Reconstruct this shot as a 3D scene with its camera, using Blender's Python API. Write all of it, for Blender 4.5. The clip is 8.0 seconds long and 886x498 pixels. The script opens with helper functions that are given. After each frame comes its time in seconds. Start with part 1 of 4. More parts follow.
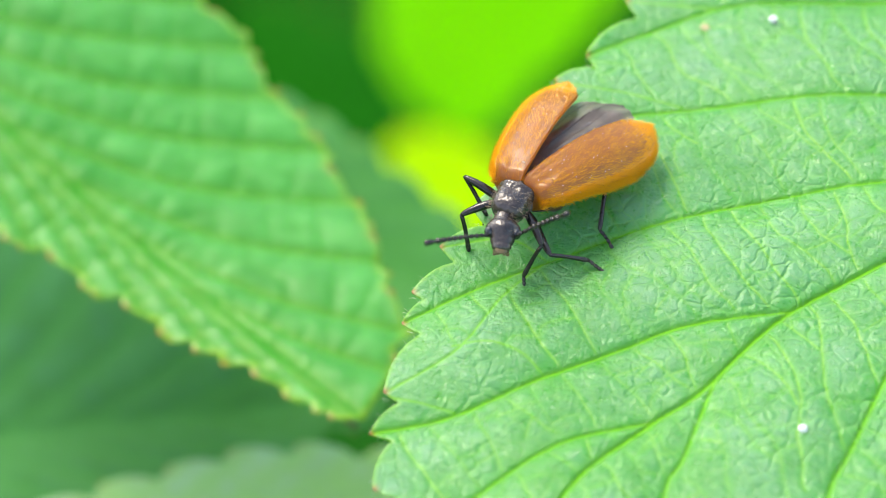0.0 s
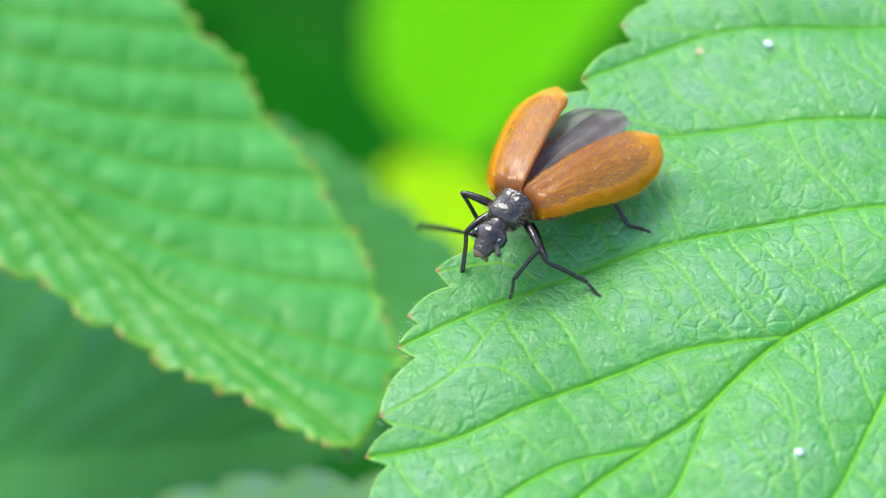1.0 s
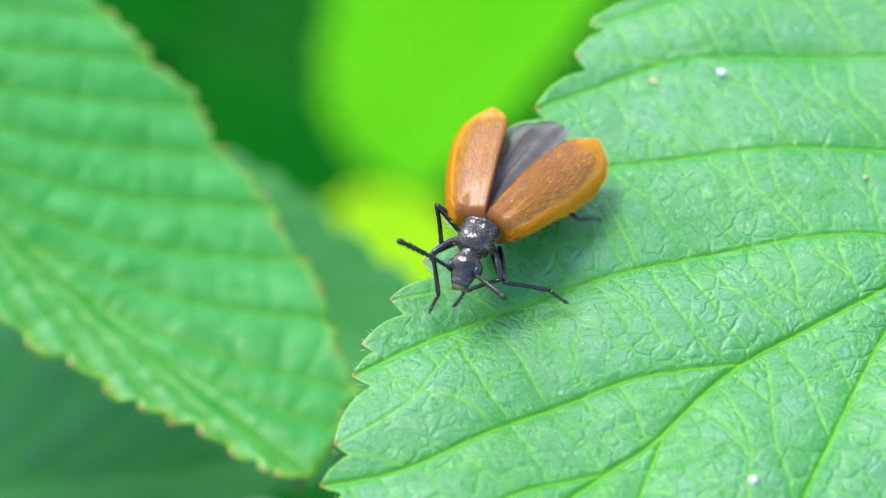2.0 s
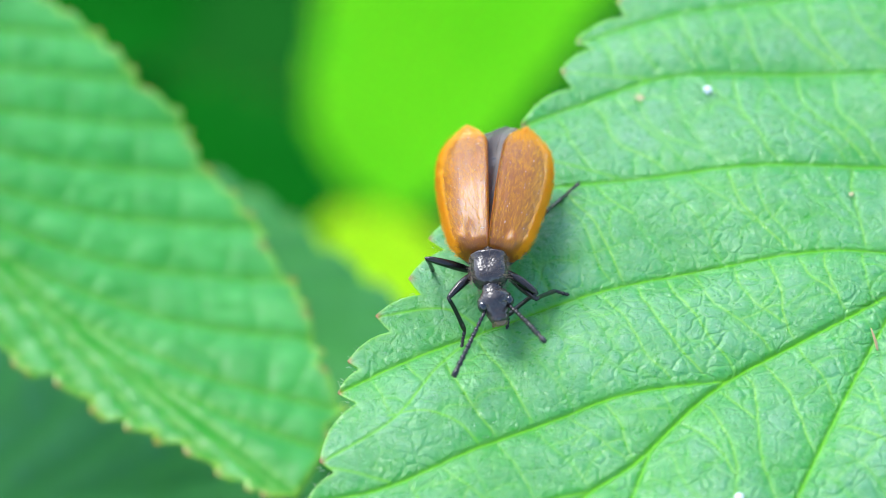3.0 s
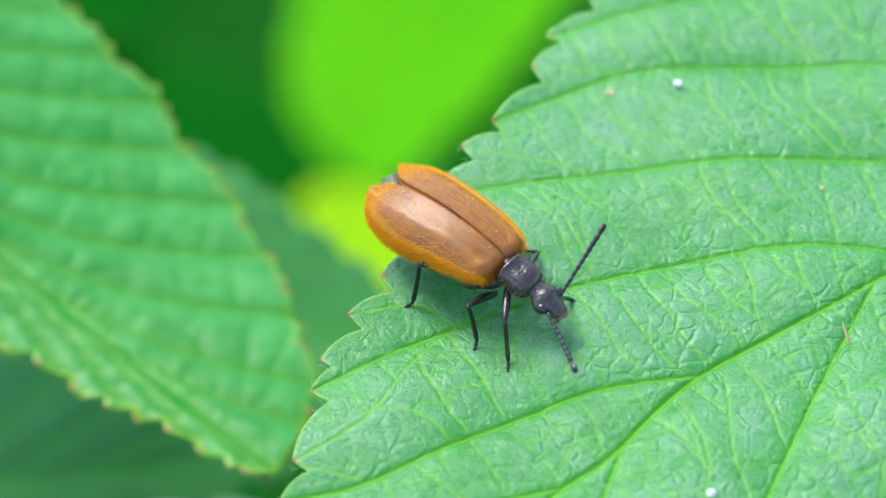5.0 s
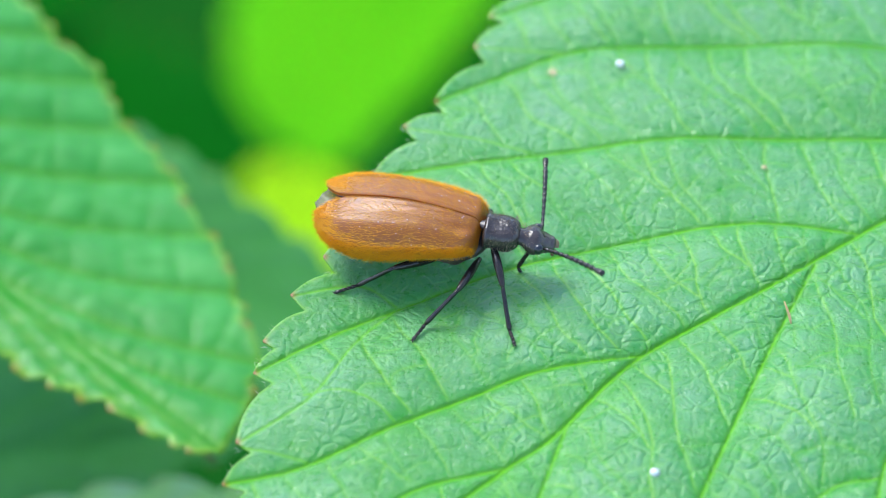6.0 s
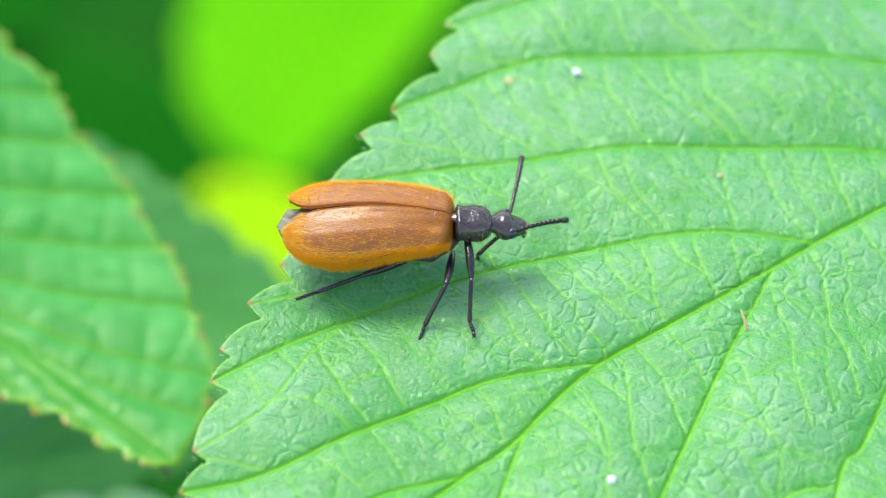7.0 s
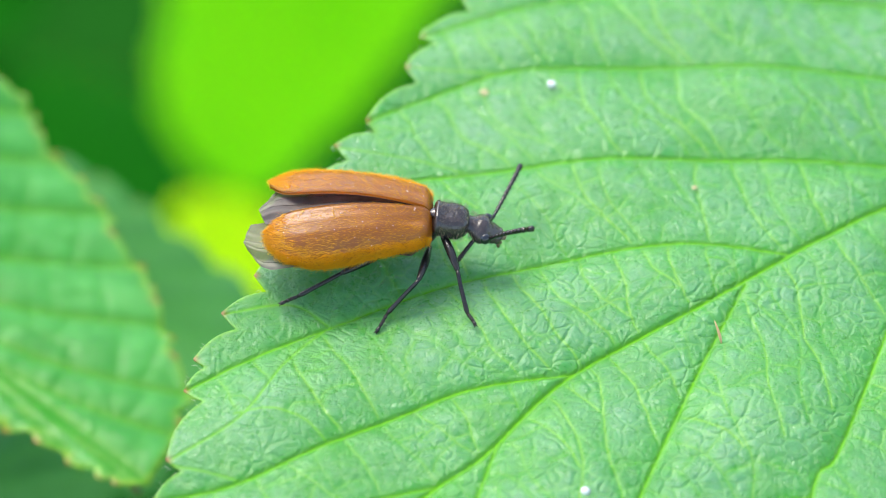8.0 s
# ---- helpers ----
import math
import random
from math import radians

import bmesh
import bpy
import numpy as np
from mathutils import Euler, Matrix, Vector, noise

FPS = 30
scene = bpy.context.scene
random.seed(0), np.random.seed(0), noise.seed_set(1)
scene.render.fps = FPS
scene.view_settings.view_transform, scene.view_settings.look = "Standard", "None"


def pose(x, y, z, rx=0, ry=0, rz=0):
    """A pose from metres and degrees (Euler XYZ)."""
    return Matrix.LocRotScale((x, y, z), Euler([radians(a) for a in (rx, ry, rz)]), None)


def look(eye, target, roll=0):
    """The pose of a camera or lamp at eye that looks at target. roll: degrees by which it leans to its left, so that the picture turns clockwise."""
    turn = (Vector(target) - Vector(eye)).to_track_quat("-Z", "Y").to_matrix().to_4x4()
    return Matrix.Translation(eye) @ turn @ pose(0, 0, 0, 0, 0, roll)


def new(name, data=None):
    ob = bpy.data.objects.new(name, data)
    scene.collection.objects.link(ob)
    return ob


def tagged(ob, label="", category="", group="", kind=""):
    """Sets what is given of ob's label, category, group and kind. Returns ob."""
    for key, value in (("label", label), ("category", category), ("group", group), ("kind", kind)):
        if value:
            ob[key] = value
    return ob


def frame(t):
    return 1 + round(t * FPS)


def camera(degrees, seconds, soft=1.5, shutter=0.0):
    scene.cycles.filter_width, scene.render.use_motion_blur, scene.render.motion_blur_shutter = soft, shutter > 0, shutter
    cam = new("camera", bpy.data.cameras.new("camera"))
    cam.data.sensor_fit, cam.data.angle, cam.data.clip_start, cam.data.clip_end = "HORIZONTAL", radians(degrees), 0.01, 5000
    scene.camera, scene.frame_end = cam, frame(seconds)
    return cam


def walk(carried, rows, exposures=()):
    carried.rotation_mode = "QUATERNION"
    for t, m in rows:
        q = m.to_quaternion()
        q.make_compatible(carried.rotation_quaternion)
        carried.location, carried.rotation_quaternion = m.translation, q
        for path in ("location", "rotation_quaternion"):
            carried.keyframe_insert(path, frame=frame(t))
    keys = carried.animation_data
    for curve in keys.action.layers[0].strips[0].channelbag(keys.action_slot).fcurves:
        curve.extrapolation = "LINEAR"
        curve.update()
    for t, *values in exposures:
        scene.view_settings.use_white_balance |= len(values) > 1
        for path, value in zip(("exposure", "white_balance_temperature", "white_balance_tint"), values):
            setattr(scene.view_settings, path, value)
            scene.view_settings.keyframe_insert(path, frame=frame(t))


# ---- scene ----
cam = camera(18, 8.0, soft=0.6, shutter=0.4)
EYE = (0.0, -0.06291, 0.07497)
# a hand-held long lens: the eye stays, the view pans after the beetle
walk(cam, [
    (0, pose(*EYE, 38.965, 2.353, 2.899)),
    (0.25, pose(*EYE, 39.028, 2.436, 2.904)),
    (0.5, pose(*EYE, 39.153, 2.413, 2.889)),
    (0.8, pose(*EYE, 39.370, 2.392, 2.904)),
    (1, pose(*EYE, 39.525, 2.283, 2.819)),
    (1.2, pose(*EYE, 39.665, 2.079, 2.654)),
    (1.5, pose(*EYE, 39.888, 1.859, 2.420)),
    (1.7, pose(*EYE, 39.967, 1.707, 2.294)),
    (2.8, pose(*EYE, 40.510, 1.391, 2.035)),
    (3, pose(*EYE, 40.524, 1.339, 1.991)),
    (3.25, pose(*EYE, 40.602, 1.381, 1.801)),
    (3.5, pose(*EYE, 40.556, 1.328, 1.758)),
    (3.75, pose(*EYE, 40.517, 1.266, 1.706)),
    (4, pose(*EYE, 40.512, 1.321, 1.548)),
    (4.2, pose(*EYE, 40.515, 1.314, 1.542)),
    (5.3, pose(*EYE, 39.833, 1.272, 1.345)),
    (5.5, pose(*EYE, 39.774, 1.205, 1.288)),
    (5.75, pose(*EYE, 39.579, 0.826, 0.966)),
    (6, pose(*EYE, 39.532, 0.545, 0.453)),
    (6.25, pose(*EYE, 39.438, 0.348, 0.291)),
    (6.5, pose(*EYE, 39.618, 0.142, 0.119)),
    (6.7, pose(*EYE, 39.658, 0.079, 0.066)),
    (7, pose(*EYE, 39.777, -0.142, -0.160)),
    (7.25, pose(*EYE, 39.931, -0.465, -0.127)),
    (7.5, pose(*EYE, 39.969, -0.522, -0.174)),
    (7.75, pose(*EYE, 40.079, -0.625, -0.261)),
    (8, pose(*EYE, 40.192, -0.712, -0.349)),
], exposures=[(0.0, 1.65, 7300, 10), (0.5, 1.60, 6900, 10), (1.0, 1.51, 6500, 10), (1.7, 1.52, 6150, 10), (3.5, 1.56, 6030, 10), (4.2, 1.56, 6080, 10), (5.3, 1.36, 6130, 10),
            (6.0, 1.41, 6030, 10), (6.5, 1.54, 6110, 10), (7.0, 1.64, 6650, 10), (8.0, 1.54, 6800, 10)])
cam.data.dof.use_dof = True
cam.data.dof.focus_distance = 0.0955
cam.data.dof.aperture_fstop = 42

# ---- light: hazy high sun from behind the leaf edge, open sky ----
SUN_FROM = Vector((-0.42, 0.50, 0.82)).normalized()
world = bpy.data.worlds.new("sky")
scene.world = world
world.use_nodes = True
wn = world.node_tree.nodes
sky = wn.new("ShaderNodeTexSky")
sky.sky_type, sky.sun_disc = "NISHITA", False
sky.sun_elevation = math.asin(SUN_FROM.z)
sky.sun_rotation = math.atan2(SUN_FROM.x, SUN_FROM.y)
world.node_tree.links.new(sky.outputs[0], wn["Background"].inputs[0])
wn["Background"].inputs[1].default_value = 0.185
sun = new("sun", bpy.data.lights.new("sun", "SUN"))
sun.data.energy, sun.data.angle, sun.data.color = 1.85, radians(28), (1.0, 0.95, 0.86)
sun.matrix_world = look(SUN_FROM * 3, (0, 0, 0))

MM = 0.001


# ---- materials ----
def material(name):
    m = bpy.data.materials.new(name)
    m.use_nodes = True
    return m, m.node_tree.nodes, m.node_tree.links, m.node_tree.nodes["Principled BSDF"]


def tex_noise(n, l, scale, detail=4.0, rough=0.6, coords=None):
    t = n.new("ShaderNodeTexNoise")
    t.inputs["Scale"].default_value, t.inputs["Detail"].default_value = scale, detail
    t.inputs["Roughness"].default_value = rough
    if coords is not None:
        l.new(coords, t.inputs["Vector"])
    return t


def ramp(n, l, source, stops):
    r = n.new("ShaderNodeValToRGB")
    el = r.color_ramp.elements
    while len(el) < len(stops):
        el.new(0.5)
    for e, (p, c) in zip(el, stops):
        e.position, e.color = p, (*c, 1)
    l.new(source, r.inputs[0])
    return r


def mix_color(n, l, fac, a, b, kind="MIX"):
    x = n.new("ShaderNodeMix")
    x.data_type, x.blend_type = "RGBA", kind
    for value, i in ((fac, 0), (a, 6), (b, 7)):
        if isinstance(value, (int, float)):
            x.inputs[i].default_value = value
        elif isinstance(value, tuple):
            x.inputs[i].default_value = (*value, 1)
        else:
            l.new(value, x.inputs[i])
    return x.outputs[2]


def leaf_material(name, dark, light, vein, through_color, translucency=0.35, rough=0.42, bump=0.5, spec=0.5, net=None, mesh=1350):
    """Waxy leaf: mottled green, paler veins, fine cell relief, light passing through."""
    m, n, l, b = material(name)
    co = n.new("ShaderNodeTexCoord").outputs["Object"]
    big = tex_noise(n, l, 130, 5, 0.62, co)
    fine = tex_noise(n, l, 3800, 3, 0.6, co)
    mid = tex_noise(n, l, 520, 4, 0.6, co)
    blend = n.new("ShaderNodeMath")
    blend.operation = "MULTIPLY_ADD"
    l.new(mid.outputs[0], blend.inputs[0])
    blend.inputs[1].default_value = 0.45
    half = n.new("ShaderNodeMath")
    half.operation = "MULTIPLY"
    l.new(big.outputs[0], half.inputs[0])
    half.inputs[1].default_value = 0.55
    l.new(half.outputs[0], blend.inputs[2])
    base = ramp(n, l, blend.outputs[0], [(0.38, dark), (0.64, light)]).outputs[0]
    speck = ramp(n, l, fine.outputs[0], [(0.35, (0.88, 0.90, 0.86)), (0.65, (1.06, 1.05, 1.06))]).outputs[0]
    base = mix_color(n, l, 0.8, base, speck, "MULTIPLY")
    # fresh green along the veins; on the fields between, waxy bloom with sky sheen painted in
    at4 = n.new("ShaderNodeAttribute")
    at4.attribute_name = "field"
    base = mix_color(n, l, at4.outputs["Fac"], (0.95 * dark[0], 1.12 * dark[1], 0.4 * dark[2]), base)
    at = n.new("ShaderNodeAttribute")
    at.attribute_name = "vein"
    base = mix_color(n, l, at.outputs["Fac"], base, vein)
    at3 = n.new("ShaderNodeAttribute")
    at3.attribute_name = "cross_vein"
    base = mix_color(n, l, at3.outputs["Fac"], base, net or tuple(0.5 * p + 0.5 * q for p, q in zip(through_color, light)))
    # the finest veins: a mesh of small domed fields
    warp = tex_noise(n, l, 1100, 2, 0.5, co)
    shift = n.new("ShaderNodeVectorMath")
    shift.operation = "MULTIPLY_ADD"
    l.new(warp.outputs["Color"], shift.inputs[0])
    shift.inputs[1].default_value = (0.0007, 0.0007, 0.0007)
    l.new(co, shift.inputs[2])
    cells = n.new("ShaderNodeTexVoronoi")
    cells.feature = "DISTANCE_TO_EDGE"
    cells.inputs["Scale"].default_value = mesh
    l.new(shift.outputs[0], cells.inputs["Vector"])
    dome = n.new("ShaderNodeMapRange")
    dome.interpolation_type = "SMOOTHSTEP"
    l.new(cells.outputs["Distance"], dome.inputs[0])
    dome.inputs[1].default_value, dome.inputs[2].default_value = 0.0, 0.15
    thread = n.new("ShaderNodeMapRange")
    l.new(cells.outputs["Distance"], thread.inputs[0])
    thread.inputs[1].default_value, thread.inputs[2].default_value = 0.0, 0.07
    thread.inputs[3].default_value, thread.inputs[4].default_value = 0.8, 0.0
    patch = tex_noise(n, l, 260, 2, 0.5, co)
    faint = n.new("ShaderNodeMapRange")
    l.new(patch.outputs[0], faint.inputs[0])
    faint.inputs[1].default_value, faint.inputs[2].default_value = 0.38, 0.68
    faint.inputs[3].default_value, faint.inputs[4].default_value = 0.10, 1.0
    fibre = n.new("ShaderNodeMath")
    fibre.operation = "MULTIPLY"
    l.new(thread.outputs[0], fibre.inputs[0])
    l.new(faint.outputs[0], fibre.inputs[1])
    base = mix_color(n, l, fibre.outputs[0], base, tuple(0.5 * p + 0.5 * q for p, q in zip(vein, light)))
    at2 = n.new("ShaderNodeAttribute")
    at2.attribute_name = "rim"
    base = mix_color(n, l, at2.outputs["Fac"], base, (0.30, 0.06, 0.015))
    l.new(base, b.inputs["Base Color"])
    rr = n.new("ShaderNodeMapRange")
    l.new(fine.outputs[0], rr.inputs[0])
    rr.inputs[3].default_value, rr.inputs[4].default_value = rough - 0.1, rough + 0.14
    dull = n.new("ShaderNodeMath")
    dull.operation = "MULTIPLY_ADD"
    l.new(at.outputs["Fac"], dull.inputs[0])
    dull.inputs[1].default_value = 0.25
    l.new(rr.outputs[0], dull.inputs[2])
    l.new(dull.outputs[0], b.inputs["Roughness"])
    wax = n.new("ShaderNodeMath")
    wax.operation = "MULTIPLY_ADD"
    l.new(at.outputs["Fac"], wax.inputs[0])
    wax.inputs[1].default_value, wax.inputs[2].default_value = -0.7 * spec, spec
    l.new(wax.outputs[0], b.inputs["Specular IOR Level"])
    add = n.new("ShaderNodeMath")
    add.operation = "MULTIPLY_ADD"
    l.new(fine.outputs[0], add.inputs[0])
    add.inputs[1].default_value = 0.30
    wrinkle = tex_noise(n, l, 1900, 6, 0.72, shift.outputs[0])
    crease = n.new("ShaderNodeMath")
    crease.operation = "MULTIPLY_ADD"
    l.new(wrinkle.outputs[0], crease.inputs[0])
    crease.inputs[1].default_value = 2.4
    soft_dome = n.new("ShaderNodeMath")
    soft_dome.operation = "MULTIPLY"
    l.new(dome.outputs[0], soft_dome.inputs[0])
    weak = n.new("ShaderNodeMath")
    weak.operation = "MULTIPLY"
    l.new(faint.outputs[0], weak.inputs[0])
    weak.inputs[1].default_value = 0.8
    l.new(weak.outputs[0], soft_dome.inputs[1])
    l.new(soft_dome.outputs[0], crease.inputs[2])
    l.new(crease.outputs[0], add.inputs[2])
    bp = n.new("ShaderNodeBump")
    bp.inputs["Strength"].default_value, bp.inputs["Distance"].default_value = bump, 0.00006
    l.new(add.outputs[0], bp.inputs["Height"])
    l.new(bp.outputs[0], b.inputs["Normal"])
    tr = n.new("ShaderNodeBsdfTranslucent")
    tint = mix_color(n, l, 0.5, base, through_color)
    l.new(tint, tr.inputs["Color"])
    l.new(bp.outputs[0], tr.inputs["Normal"])
    mx = n.new("ShaderNodeMixShader")
    mx.inputs[0].default_value = translucency
    l.new(b.outputs[0], mx.inputs[1])
    l.new(tr.outputs[0], mx.inputs[2])
    l.new(mx.outputs[0], n["Material Output"].inputs["Surface"])
    return m


# in these two the paler green has sky sheen painted into its colour
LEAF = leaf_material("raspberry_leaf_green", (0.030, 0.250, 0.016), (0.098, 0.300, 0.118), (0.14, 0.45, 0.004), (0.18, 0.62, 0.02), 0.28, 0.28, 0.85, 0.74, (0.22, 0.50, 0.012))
LEAF_SIDE = leaf_material("bramble_leaf_green", (0.014, 0.215, 0.008), (0.085, 0.405, 0.068), (0.030, 0.27, 0.018), (0.10, 0.62, 0.03), 0.3, 0.40, 0.22, 0.5, (0.40, 0.58, 0.03))
LEAF_PALE = leaf_material("pale_leaf_green", (0.40, 0.58, 0.28), (0.50, 0.66, 0.38), (0.36, 0.55, 0.24), (0.3, 0.65, 0.15), 0.3, 0.5, 0.3, 0.4)
LEAF_FAR = leaf_material("shaded_leaf_green", (0.048, 0.22, 0.056), (0.080, 0.31, 0.086), (0.09, 0.34, 0.08), (0.08, 0.40, 0.03), 0.26, 0.5, 0.3, 0.35)
# lime and yellow leaf: backlight and sun glow are put into the bright colours
LEAF_BACKLIT = leaf_material("backlit_leaf_lime", (0.14, 0.52, 0.002), (0.26, 0.66, 0.003), (0.26, 0.6, 0.01), (0.42, 1.0, 0.002), 0.5, 0.6, 0.2, 0.1)
LEAF_SUNLIT = leaf_material("sun_glow_leaf_yellow", (0.50, 0.74, 0.006), (0.62, 0.82, 0.01), (0.5, 0.7, 0.02), (0.85, 1.0, 0.004), 0.5, 0.6, 0.2, 0.1)
# leaves of the dark gap: their shade is put into this deep green
LEAF_DARK = leaf_material("shade_darkened_leaf_green", (0.004, 0.075, 0.005), (0.010, 0.12, 0.009), (0.015, 0.14, 0.012), (0.02, 0.2, 0.01), 0.15, 0.8, 0.3, 0.0)


def shell_material(name, c1, c2, rough, scale, bump, dist, coat=0.0, spec=0.5, voronoi=True):
    """Insect shell: two-tone colour with fine pits."""
    m, n, l, b = material(name)
    co = n.new("ShaderNodeTexCoord").outputs["Object"]
    v = tex_noise(n, l, scale * 0.12, 4, 0.6, co)
    l.new(ramp(n, l, v.outputs[0], [(0.3, c1), (0.7, c2)]).outputs[0], b.inputs["Base Color"])
    b.inputs["Roughness"].default_value, b.inputs["Coat Weight"].default_value = rough, coat
    b.inputs["Coat Roughness"].default_value = 0.2
    b.inputs["Specular IOR Level"].default_value = spec
    if voronoi:
        p = n.new("ShaderNodeTexVoronoi")
        p.inputs["Scale"].default_value = scale
        l.new(co, p.inputs["Vector"])
        h = p.outputs["Distance"]
    else:
        h = tex_noise(n, l, scale, 3, 0.6, co).outputs[0]
    bp = n.new("ShaderNodeBump")
    bp.inputs["Strength"].default_value, bp.inputs["Distance"].default_value = bump, dist
    l.new(h, bp.inputs["Height"])
    l.new(bp.outputs[0], b.inputs["Normal"])
    return m


def elytron_material():
    m = shell_material("amber_wing_case", (0.19, 0.055, 0.003), (0.36, 0.128, 0.004), 0.30, 15000, 0.6, 0.00004, 0.42, 0.6, False)
    n, l = m.node_tree.nodes, m.node_tree.links
    tr = n.new("ShaderNodeBsdfTranslucent")
    tr.inputs["Color"].default_value = (0.92, 0.42, 0.012, 1)
    pr = n["Principled BSDF"]
    pr.inputs["Sheen Weight"].default_value, pr.inputs["Sheen Roughness"].default_value = 0.15, 0.3
    pr.inputs["Sheen Tint"].default_value = (0.95, 0.6, 0.12, 1)
    mx = n.new("ShaderNodeMixShader")
    mx.inputs[0].default_value = 0.42
    l.new(n["Principled BSDF"].outputs[0], mx.inputs[1])
    l.new(tr.outputs[0], mx.inputs[2])
    l.new(mx.outputs[0], n["Material Output"].inputs["Surface"])
    return m


def hair_material(name, color, rough=0.35):
    m, n, l, b = material(name)
    b.inputs["Base Color"].default_value = (*color, 1)
    b.inputs["Roughness"].default_value = rough
    tr = n.new("ShaderNodeBsdfTranslucent")
    tr.inputs["Color"].default_value = (*color, 1)
    mx = n.new("ShaderNodeMixShader")
    mx.inputs[0].default_value = 0.4
    l.new(b.outputs[0], mx.inputs[1])
    l.new(tr.outputs[0], mx.inputs[2])
    l.new(mx.outputs[0], n["Material Output"].inputs["Surface"])
    return m


def wing_material():
    m, n, l, b = material("smoky_wing_membrane")
    co = n.new("ShaderNodeTexCoord").outputs["Object"]
    v = tex_noise(n, l, 900, 4, 0.6, co)
    l.new(ramp(n, l, v.outputs[0], [(0.3, (0.055, 0.045, 0.038)), (0.7, (0.14, 0.115, 0.095))]).outputs[0], b.inputs["Base Color"])
    b.inputs["Roughness"].default_value = 0.4
    b.inputs["Specular IOR Level"].default_value = 0.25
    t = n.new("ShaderNodeBsdfTransparent")
    t.inputs["Color"].default_value = (0.8, 0.75, 0.7, 1)
    mx = n.new("ShaderNodeMixShader")
    mx.inputs[0].default_value = 0.22
    l.new(b.outputs[0], mx.inputs[1])
    l.new(t.outputs[0], mx.inputs[2])
    l.new(mx.outputs[0], n["Material Output"].inputs["Surface"])
    return m


ELYTRON = elytron_material()
HAIR = hair_material("golden_hair", (0.88, 0.48, 0.02), 0.26)
DOWN = hair_material("grey_brown_hair", (0.28, 0.21, 0.13), 0.3)
POLLEN = shell_material("pale_pollen", (0.80, 0.66, 0.34), (0.90, 0.80, 0.55), 0.6, 9000, 0.2, 0.00002)
BLACK = shell_material("black_shell", (0.010, 0.007, 0.006), (0.050, 0.036, 0.029), 0.26, 9000, 0.38, 0.00004, 0.0, 0.55)
LEG = shell_material("dark_leg_shell", (0.006, 0.005, 0.005), (0.022, 0.016, 0.012), 0.2, 9000, 0.35, 0.00002, 0.0, 0.4)
BROWN = shell_material("brown_mouth_shell", (0.045, 0.028, 0.012), (0.15, 0.095, 0.035), 0.3, 8000, 0.3, 0.00002)
EYE_BLACK = shell_material("compound_eye", (0.006, 0.006, 0.007), (0.012, 0.012, 0.014), 0.2, 22000, 0.4, 0.00002, 0.3)
BELLY = shell_material("abdomen_shell", (0.020, 0.013, 0.010), (0.055, 0.035, 0.025), 0.4, 6000, 0.4, 0.00003)
WING = wing_material()
STEM = shell_material("reddish_green_stem", (0.07, 0.17, 0.03), (0.16, 0.14, 0.05), 0.5, 900, 0.4, 0.0003, 0, 0.4, False)
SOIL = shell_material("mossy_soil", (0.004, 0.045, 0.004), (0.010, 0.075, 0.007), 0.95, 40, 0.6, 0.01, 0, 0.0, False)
# water drop, half clear; its white body colour stands in for a bright glint
m, n, l, b = material("glint_white_droplet")
b.inputs["Transmission Weight"].default_value, b.inputs["Roughness"].default_value, b.inputs["IOR"].default_value = 0.45, 0.05, 1.36
b.inputs["Base Color"].default_value = (0.88, 0.87, 0.84, 1)
WATER = m
HUSK = shell_material("pale_straw_husk", (0.45, 0.25, 0.10), (0.70, 0.46, 0.22), 0.5, 5000, 0.4, 0.00003)
SCAR = shell_material("brown_leaf_scar", (0.22, 0.27, 0.10), (0.36, 0.28, 0.13), 0.7, 4000, 0.5, 0.00004)


# ---- mesh helpers: shapes are given in millimetres ----
def mesh_part(name, verts, faces, mat, parent=None, label="", smooth=True, attrs=None):
    me = bpy.data.meshes.new(name)
    me.from_pydata((np.asarray(verts, float) * MM).tolist(), [], faces if isinstance(faces, list) else faces.tolist())
    if smooth:
        me.polygons.foreach_set("use_smooth", [True] * len(me.polygons))
    for key, values in (attrs or {}).items():
        a = me.attributes.new(key, "FLOAT", "POINT")
        a.data.foreach_set("value", np.asarray(values, np.float32))
    me.materials.append(mat)
    me.update()
    ob = new(name, me)
    if parent is not None:
        ob.parent = parent
    if label:
        tagged(ob, label)
    return ob


def tube(path, radii, sides=8, squash=1.0):
    """A closed tube round a line of points, tapering by radii."""
    path = [Vector(p) for p in path]
    verts, faces = [], []
    up = Vector((0, 0, 1))
    for i, p in enumerate(path):
        d = (path[min(i + 1, len(path) - 1)] - path[max(i - 1, 0)]).normalized()
        a = d.cross(up if abs(d.z) < 0.95 else Vector((1, 0, 0))).normalized()
        c = a.cross(d)
        for k in range(sides):
            w = 2 * math.pi * k / sides
            verts.append(p + radii[i] * (math.cos(w) * a + squash * math.sin(w) * c))
    for i in range(len(path) - 1):
        for k in range(sides):
            k2 = (k + 1) % sides
            faces.append((i * sides + k, i * sides + k2, (i + 1) * sides + k2, (i + 1) * sides + k))
    for end, order in ((0, -1), (len(path) - 1, 1)):
        c = len(verts)
        verts.append(path[end])
        for k in range(sides):
            tri = (end * sides + k, end * sides + (k + 1) % sides, c)
            faces.append(tri[::order])
    return verts, faces


def joined(pieces):
    verts, faces = [], []
    for v, f in pieces:
        o = len(verts)
        verts += list(v)
        faces += [tuple(i + o for i in q) for q in f]
    return verts, faces


